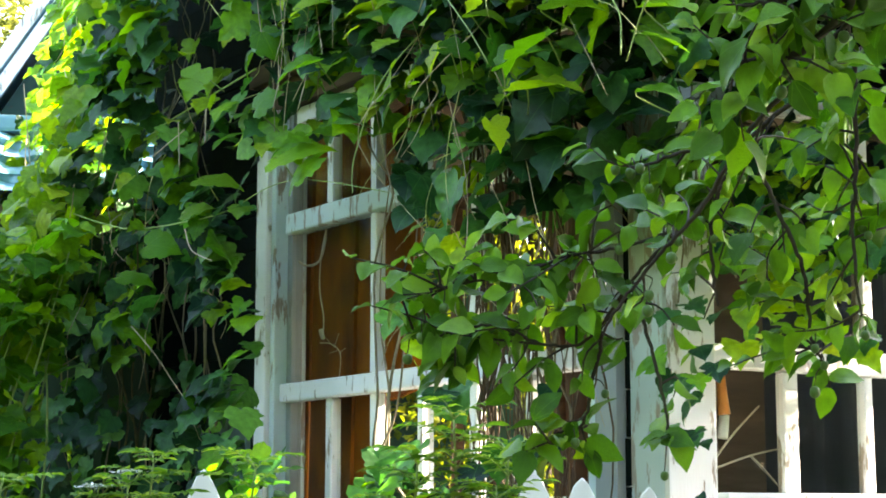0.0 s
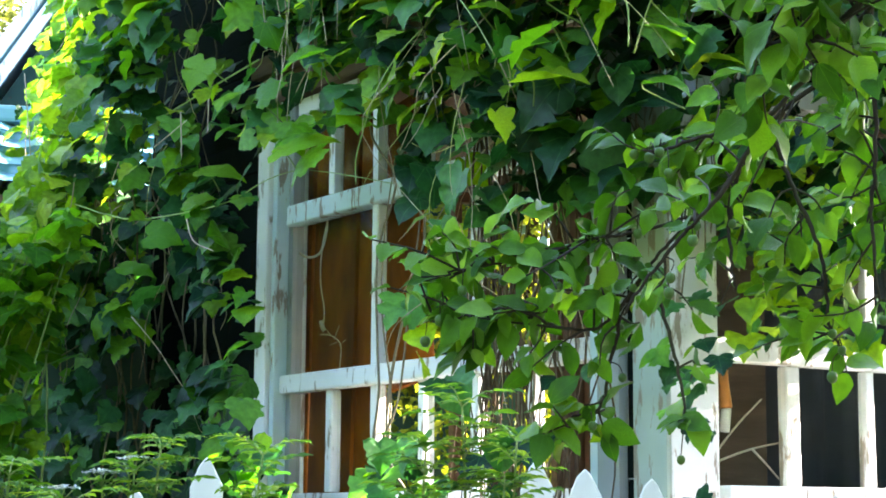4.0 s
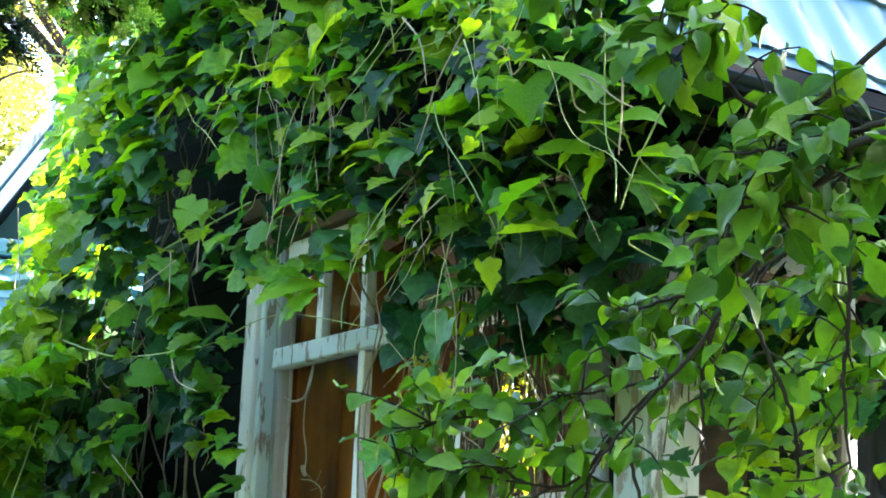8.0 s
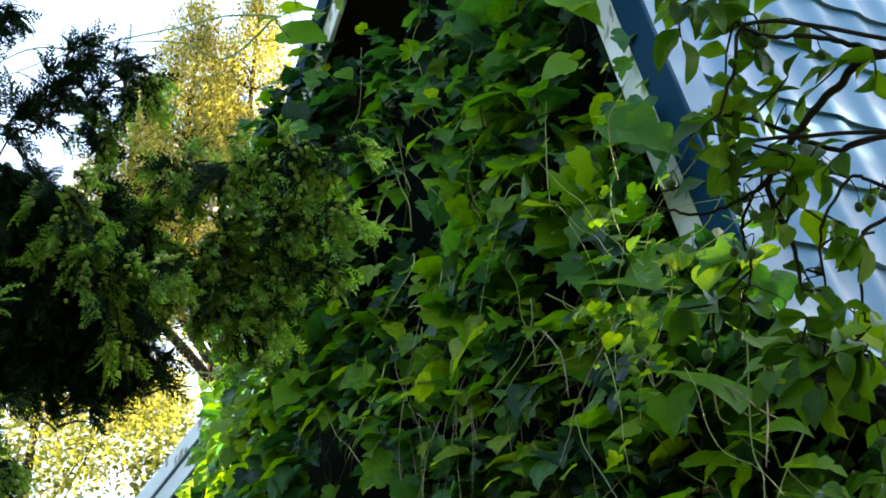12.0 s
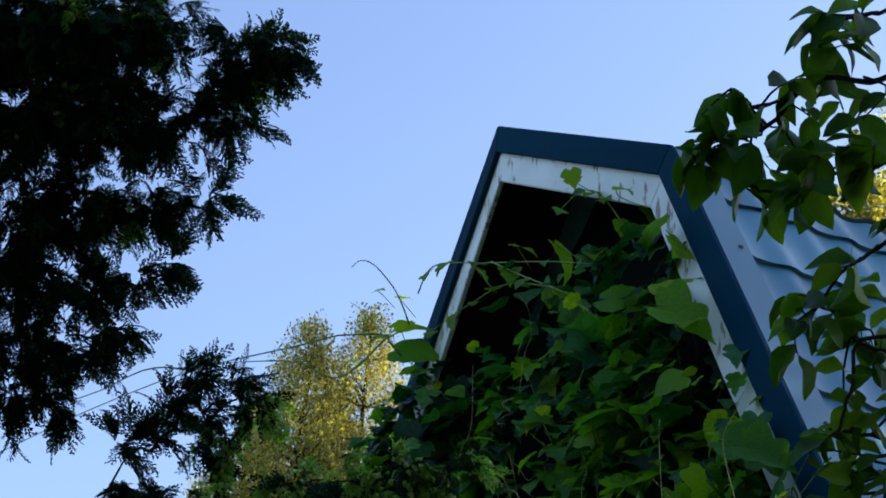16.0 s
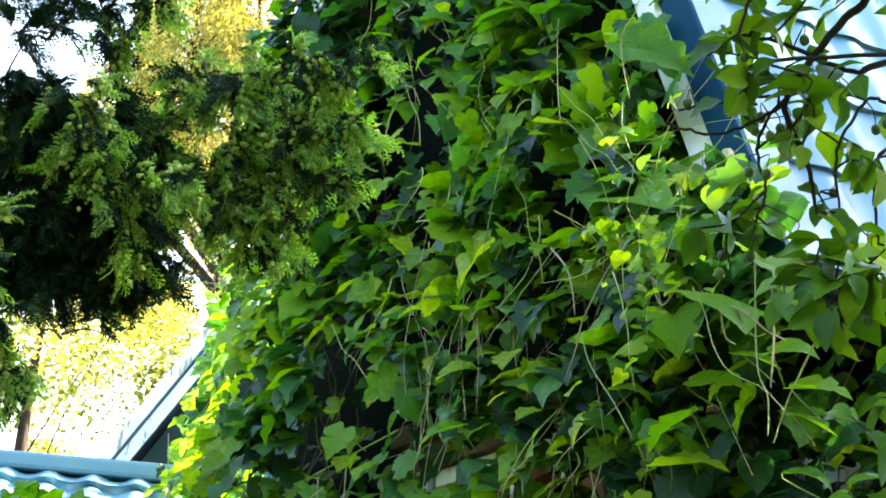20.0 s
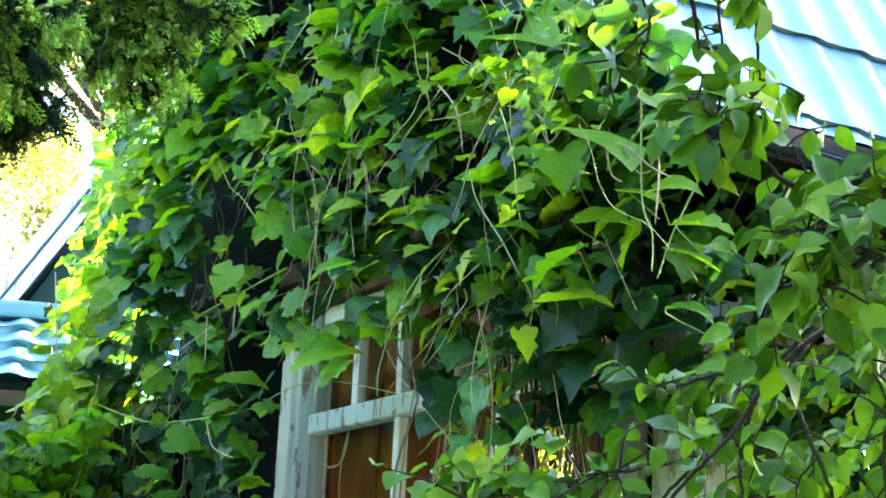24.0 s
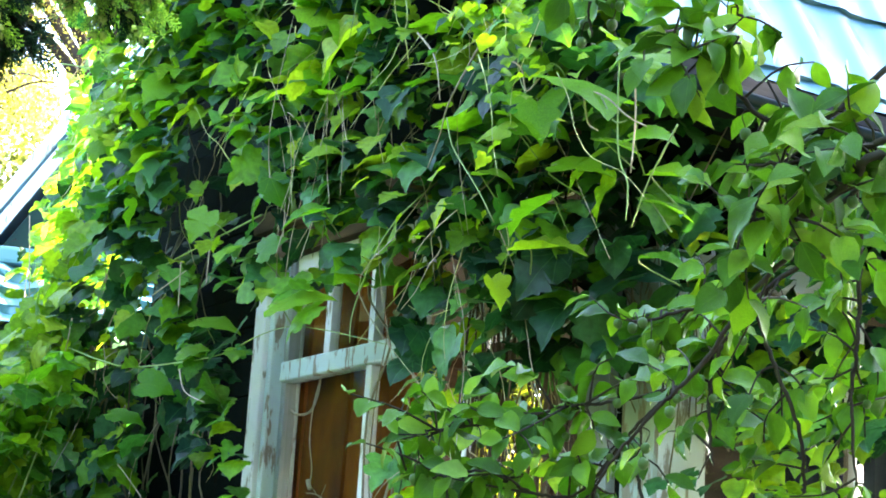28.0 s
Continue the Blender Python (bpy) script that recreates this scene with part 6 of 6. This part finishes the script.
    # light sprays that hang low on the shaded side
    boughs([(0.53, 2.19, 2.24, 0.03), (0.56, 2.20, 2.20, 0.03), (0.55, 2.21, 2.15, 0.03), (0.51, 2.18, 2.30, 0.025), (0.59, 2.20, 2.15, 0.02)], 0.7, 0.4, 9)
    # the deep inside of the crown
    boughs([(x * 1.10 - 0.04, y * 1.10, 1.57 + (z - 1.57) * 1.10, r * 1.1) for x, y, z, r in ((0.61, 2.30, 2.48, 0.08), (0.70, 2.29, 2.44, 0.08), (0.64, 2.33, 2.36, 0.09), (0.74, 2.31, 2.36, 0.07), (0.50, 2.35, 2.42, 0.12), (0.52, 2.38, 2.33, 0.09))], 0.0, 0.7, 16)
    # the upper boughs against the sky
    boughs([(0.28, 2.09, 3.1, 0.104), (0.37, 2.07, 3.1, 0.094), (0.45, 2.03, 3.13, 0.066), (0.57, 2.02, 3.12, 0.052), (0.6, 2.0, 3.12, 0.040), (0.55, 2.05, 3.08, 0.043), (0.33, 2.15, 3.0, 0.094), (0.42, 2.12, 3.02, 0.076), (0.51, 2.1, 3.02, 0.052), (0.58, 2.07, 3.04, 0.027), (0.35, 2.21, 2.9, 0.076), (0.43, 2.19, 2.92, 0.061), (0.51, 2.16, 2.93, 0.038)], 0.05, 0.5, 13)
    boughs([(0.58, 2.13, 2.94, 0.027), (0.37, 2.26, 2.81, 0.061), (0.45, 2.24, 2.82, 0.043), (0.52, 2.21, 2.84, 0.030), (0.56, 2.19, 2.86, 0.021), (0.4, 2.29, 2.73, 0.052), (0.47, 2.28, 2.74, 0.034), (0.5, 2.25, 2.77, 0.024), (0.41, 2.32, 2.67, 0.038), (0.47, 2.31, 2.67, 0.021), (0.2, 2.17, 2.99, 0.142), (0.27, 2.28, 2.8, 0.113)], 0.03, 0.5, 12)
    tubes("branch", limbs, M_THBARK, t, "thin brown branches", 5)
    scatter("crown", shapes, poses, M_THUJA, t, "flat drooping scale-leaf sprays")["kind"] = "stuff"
    scatter("spray_tip", shapes, tips, M_THTIP, t, "light green spray tips, fresh and lit in colour")["kind"] = "stuff"
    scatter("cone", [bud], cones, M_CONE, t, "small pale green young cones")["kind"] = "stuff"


thuja()


# ---------------------------------------------------------------- neighbouring roofs and far trees
def shed():
    s = thing("garden_shed", "low shed with a wavy teal steel tile roof", "shed")
    s.matrix_basis = pose(2.58, 8.71, -0.10, 0, 0, -22)
    for k in range(4):
        tile_sheet("tile_sheet", (0.0, 3.50), (-0.95, 3.02), -2.0 + 1.05 * k, -0.95 + 1.05 * k, 0.21, 0.27, 0.034, 0.040, M_ROOF, s, 0.0, "", 10, 0.030)
        tile_sheet("tile_sheet", (0.02, 3.50), (1.2, 3.0), -2.0 + 1.05 * k, -0.95 + 1.05 * k, 0.21, 0.30, 0.022, 0.022, M_ROOF, s)
    box("ridge_flashing", -2.02, 2.22, -0.10, 0.10, 3.50, 3.585, M_ROOF, s, "teal folded ridge flashing", 0.02)
    box("wall", -1.9, 2.1, -0.80, 1.0, -0.1, 3.0, M_GREENWALL, s, "dark green board wall", 0.01)
    box("eaves_board", -1.98, 2.18, -0.93, -0.90, 2.94, 3.01, M_OLDWOOD, s)


shed()


def back_house():
    h = thing("neighbour_house", "neighbouring house with a dark green gable and white rake boards", "house")
    h.matrix_basis = pose(3.15, 9.95, -0.18, 0, 0, -26)
    vs = [(x, y, z) for y in (0.0, 3.0) for x, z in ((0.06, -0.1), (3.2, -0.1), (3.2, 3.62), (1.63, 6.06), (0.06, 3.62))]
    part("wall", mesh_of("wall", vs, [(0, 1, 2, 3, 4), (9, 8, 7, 6, 5), (0, 5, 6, 1), (1, 6, 7, 2), (2, 7, 8, 3), (3, 8, 9, 4), (4, 9, 5, 0)], M_GREENWALL), h, "dark green boarded wall")
    for a, b in (((-0.12, 3.46), (1.63, 6.16)), ((3.38, 3.46), (1.63, 6.16))):
        d = Vector((b[0] - a[0], b[1] - a[1])).normalized()
        n = Vector((-d.y, d.x)) if d.x > 0 else Vector((d.y, -d.x))
        for y0, y1, w0, w1, mat, nm in ((-0.30, -0.27, -0.075, -0.01, M_WHITE, "rake_board"), (-0.33, -0.305, 0.005, 0.065, M_WHITE, "rake_trim"), (-0.30, 3.2, 0.005, 0.03, M_ROOF, "roof_sheet")):
            vs = [(a[0] + n.x * w, y, a[1] + n.y * w) for y in (y0, y1) for w in (w0, w1)] + [(b[0] + n.x * w, y, b[1] + n.y * w) for y in (y0, y1) for w in (w0, w1)]
            me = mesh_of(nm, vs, [(0, 1, 3, 2), (4, 6, 7, 5), (0, 4, 5, 1), (2, 3, 7, 6), (1, 5, 7, 3), (0, 2, 6, 4)], mat)
            part(nm, me, h)


back_house()

FAR_SHAPES = [([(0, 0, 0), (w, 0.45, 0.06), (0.03, 1, -0.12), (-w, 0.5, 0.05)], [(0, 1, 2), (0, 2, 3)]) for w in (0.28, 0.36, 0.44)]


def broad_tree(name, label, at, height, radius, leaves, size, seed, mat=None, low=0.25, group="", shapes=None, clump_count=60):
    rnd = random.Random(seed)
    t = thing(name, label, "tree", group, at=at)
    tube("trunk", [(0, 0, -0.1), (0.05, 0.03, height * 0.3), (-0.04, 0.0, height * 0.62), (0.02, 0.02, height * 0.95)], 0.05 * radius + 0.06, 0.02, M_THBARK, t, "", 12, 8)
    limbs, poses = [], []
    clumps = []
    for k in range(clump_count):
        a, h = rnd.uniform(0, 6.28), rnd.uniform(low, 0.97)
        r = radius * math.sqrt(max(0.05, 1 - ((h - 0.55) / 0.5) ** 2)) * rnd.uniform(0.55, 1.0)
        e = Vector((r * math.cos(a), r * math.sin(a), h * height))
        s = Vector((0, 0, max(0.15, h - 0.22) * height))
        if k % 5 == 0:
            limbs.append((spline([s, (s + e) / 2 + Vector((0, 0, 0.2)), e], 8), 0.012, 0.004))
        clumps.append((e, radius * rnd.uniform(0.16, 0.36)))
    for k in range(leaves):
        c, r = clumps[rnd.randrange(len(clumps))]
        q = Vector((rnd.gauss(0, 1), rnd.gauss(0, 1), rnd.gauss(0, 1))).normalized() * rnd.random() ** 0.4
        p = c + Vector((q.x, q.y, q.z * 0.85)) * r
        tip = (rnd.gauss(0, 1), rnd.gauss(0, 1), rnd.gauss(-0.5, 0.6))
        poses.append((rnd.randrange(3), leaf_pose(p, tip, (rnd.gauss(0, 0.6), rnd.gauss(0, 0.6), 1), size * rnd.uniform(0.7, 1.25))))
    tubes("limb", limbs, M_THBARK, t)
    scatter("crown", shapes or FAR_SHAPES, poses, mat or M_FARTREE, t)["kind"] = "stuff"
    return t


def golden_conifer():
    """Two sunlit spires that rise behind the roof."""
    rnd = random.Random(61)
    t = thing("golden_conifer", "sunlit golden-green conifer with two spires behind the house", "tree", at=(4.5, 12.6, 0.0))
    t.location = (0, 0, 0)
    poses, limbs = [], []
    tube("trunk", [(5.35, 12.35, -0.1), (5.3, 12.35, 2.8), (5.3, 12.35, 5.25)], 0.16, 0.10, M_THBARK, t, "", 10, 9)
    for tx, ty, top, spread, share in ((4.36, 12.41, 8.80, 0.32, 36000), (4.76, 12.21, 8.90, 0.28, 28000), (4.05, 12.72, 8.15, 0.30, 12000), (3.80, 13.05, 7.50, 0.32, 8000), (4.30, 12.7, 7.7, 0.40, 12000)):
        tube("trunk", [(5.3, 12.35, 5.2), (0.6 * tx + 2.0, 0.6 * ty + 4.9, 6.3), (tx, ty, min(7.2, top - 0.8)), (tx, ty, top - 0.2)], 0.05, 0.012, M_THBARK, t, "", 14, 8)
        clumps = []
        for k in range(200):
            h = rnd.random() ** 0.7 * 2.1
            r = min(0.72, 0.07 + spread * h * 1.15) * rnd.uniform(0.4, 1.05)
            a = rnd.uniform(0, 6.283)
            e = Vector((tx + r * math.cos(a), ty + r * math.sin(a), top - h))
            clumps.append((e, rnd.uniform(0.08, 0.17) + 0.02 * h))
            if k % 4 == 0:
                limbs.append((spline([(tx, ty, top - h - 0.1), ((tx + e.x) / 2, (ty + e.y) / 2, top - h), e], 6), 0.012, 0.004))
        for k in range(share):
            c, r = clumps[rnd.randrange(200)]
            q = Vector((rnd.gauss(0, 1), rnd.gauss(0, 1), rnd.gauss(0, 1))).normalized() * rnd.random() ** 0.5 * r
            poses.append((rnd.randrange(3), leaf_pose(c + Vector((q.x, q.y, q.z * 1.5)), (q.x * 3, q.y * 3, rnd.gauss(0.7, 0.5)), (rnd.gauss(0, 1), rnd.gauss(0, 1), 0.6), rnd.uniform(0.014, 0.032))))
    tubes("limb", limbs, M_THBARK, t)
    scatter("crown", FAR_SHAPES, poses, M_GOLD, t, "golden-green needle sprays")["kind"] = "stuff"


golden_conifer()
broad_tree("garden_tree", "sunlit garden tree with pale green leaves", (4.6, 16.5, 0), 7.2, 2.6, 60000, 0.062, 2, None, 0.25, "", None, 30)
broad_tree("garden_tree", "sunlit garden tree beyond the shed", (1.2, 17.5, 0), 6.6, 2.8, 56000, 0.062, 3, None, 0.25, "", None, 30)
broad_tree("shrub", "bright shrub seen through the house windows", (6.0, 9.6, 0), 3.4, 1.3, 16000, 0.06, 4, M_SHRUB, 0.12, "", None, 120)
broad_tree("shrub", "tall bright shrub close behind the house", (6.3, 8.75, 0), 4.3, 1.0, 15000, 0.06, 14, M_SHRUB, 0.2, "", None, 120)
broad_tree("shrub", "bright shrub behind the far wall of the house", (8.2, 10.2, 0), 3.2, 1.4, 9000, 0.07, 5, M_SHRUB, 0.12, "", None, 100)
# two trees out of view, added only to keep sun off plum and roof
broad_tree("added_shade_tree", "unseen broad tree added to shade the plum branches", (8.6, 0.95, 0), 7.4, 2.1, 15000, 0.2, 9, M_PLUM, 0.5, "", None, 110)
broad_tree("added_shade_tree", "unseen tall broad tree added to shade the roof in the evening", (12.2, 2.9, 0), 11.0, 2.5, 6500, 0.24, 8, M_PLUM, 0.60)
broad_tree("tall_tree", "tall tree behind the roof with sunlit top", (9.95, 11.05, 0), 12.2, 1.5, 22000, 0.07, 6, M_GOLD)


def elder_bush():
    """Leafy bush in front of the shed."""
    rnd = random.Random(91)
    b = thing("leafy_bush", "bright green leafy bush in front of the shed", "bush", at=(1.85, 6.15, 0.0))
    b.location = (0, 0, 0)
    stems, leaves = [], []
    for k in range(54):
        top = Vector((rnd.uniform(1.60, 2.42), rnd.uniform(6.0, 6.3), rnd.uniform(2.25, 2.58)))
        if top.x < 1.86:
            top.z += 0.28 * rnd.random()
        foot = Vector((1.75 + rnd.gauss(0, 0.1), 6.2 + rnd.gauss(0, 0.1), -0.02))
        c = spline([foot, foot * 0.4 + top * 0.6 + Vector((rnd.gauss(0, 0.06), rnd.gauss(0, 0.06), 0.1)), top], 14)
        stems.append((c, 0.008, 0.002))
        for i in range(16):
            q = c[13 - int(9 * rnd.random() ** 1.6)] + Vector((rnd.gauss(0, 0.03), rnd.gauss(0, 0.03), rnd.gauss(0, 0.03)))
            tip = (rnd.gauss(-0.1, 0.7), rnd.gauss(-0.3, 0.7), rnd.gauss(-0.5, 0.4))
            leaves.append((rnd.randrange(6), leaf_pose(q, tip, (rnd.gauss(-0.3, 0.4), rnd.gauss(-0.3, 0.4), 0.8), rnd.uniform(0.06, 0.12))))
    tubes("stem", stems, M_GREENSTEM, b, "", 5)
    for k, m in leaves[:120]:
        part("leaf", FRESH_LIT_MESHES[k], b, "", m)
    scatter("foliage", VINE_SHAPES, leaves[120:], M_FRESH_LIT, b, "fresh green lobed leaves")["kind"] = "stuff"


elder_bush()

# ---------------------------------------------------------------- weeds by the fence
def weeds():
    rnd = random.Random(9)
    blade = oval_leaf(31, 0.16, 0.3, 0.3)
    for k, (x, y, h, lean) in enumerate(((1.47, 3.28, 1.67, 0.1), (1.08, 3.02, 1.61, 0.06), (1.62, 3.15, 1.66, 0.14), (1.81, 2.76, 1.74, -0.08), (1.90, 2.72, 1.68, 0.05), (1.25, 3.2, 1.56, -0.05), (1.76, 2.80, 1.66, 0.06), (1.42, 3.31, 1.62, -0.04), (1.02, 3.05, 1.6, 0.1), (1.86, 2.70, 1.60, 0.1))):
        w = thing("tansy_plant", "feathery green weed by the fence", "plant", "weeds by the fence", at=(x - lean, y, 0))
        c = spline([(0, 0, 0), (lean * 0.3, 0.02, h * 0.5), (lean, 0.0, h)], 26)
        stems, poses = [(c, 0.006, 0.002)], []
        for i in range(10, 26):
            for s in (0, 1, 2):
                a = i * 2.4 + s * 2.1 + rnd.uniform(-0.4, 0.4)
                ln = rnd.uniform(0.08, 0.15) * (1.15 - 0.5 * (i / 26))
                d = Vector((math.cos(a), math.sin(a), 0.35))
                e = c[i] + d * ln
                r = spline([c[i], (c[i] + e) / 2 + Vector((0, 0, 0.012)), e], 7)
                stems.append((r, 0.0016, 0.0007))
                for j in range(1, 7):
                    for q in (-1, 1):
                        sd = Vector((-d.y, d.x, 0.1)) * q
                        poses.append((0, leaf_pose(r[j], sd + d * 0.7, Vector((0, 0, 1)) + Vector((rnd.gauss(0, 0.3), rnd.gauss(0, 0.3), 0)), rnd.uniform(0.026, 0.046))))
        tubes("stem", stems, M_GREENSTEM, w, "", 5, True)
        scatter("foliage", [blade], poses, M_WEED, w, "finely cut green leaflets")["kind"] = "stuff"
    for k, (x, y, h) in enumerate(((1.35, 3.34, 1.60), (1.28, 3.37, 1.57), (1.44, 3.40, 1.63))):
        w = thing("umbel_flower", "white flat umbel flower on a thin green stem", "flower", "umbel flowers", at=(x, y, 0))
        top = Vector((0.03, 0, h))
        stems, heads = [(spline([(0, 0, 0), (0.02, 0.01, h * 0.6), top], 10), 0.004, 0.002)], []
        dot = oval_leaf(41, 0.5, 0.1, 0.1)
        for i in range(12):
            a, r = i * 2.4, 0.035 * math.sqrt((i + 0.5) / 12)
            e = top + Vector((r * math.cos(a), r * math.sin(a), 0.03 - r * 0.2))
            stems.append(([top, (top + e) / 2, e], 0.001, 0.0007))
            for j in range(14):
                q = e + Vector((rnd.gauss(0, 0.005), rnd.gauss(0, 0.005), rnd.uniform(0, 0.004)))
                heads.append((0, leaf_pose(q, (rnd.gauss(0, 1), rnd.gauss(0, 1), 0.2), (0, 0, 1), rnd.uniform(0.004, 0.007))))
        tubes("stem", stems, M_GREENSTEM, w, "", 5, True)
        scatter("flower_head", [dot], heads, M_FLOWER, w, "tiny white blossoms")


weeds()
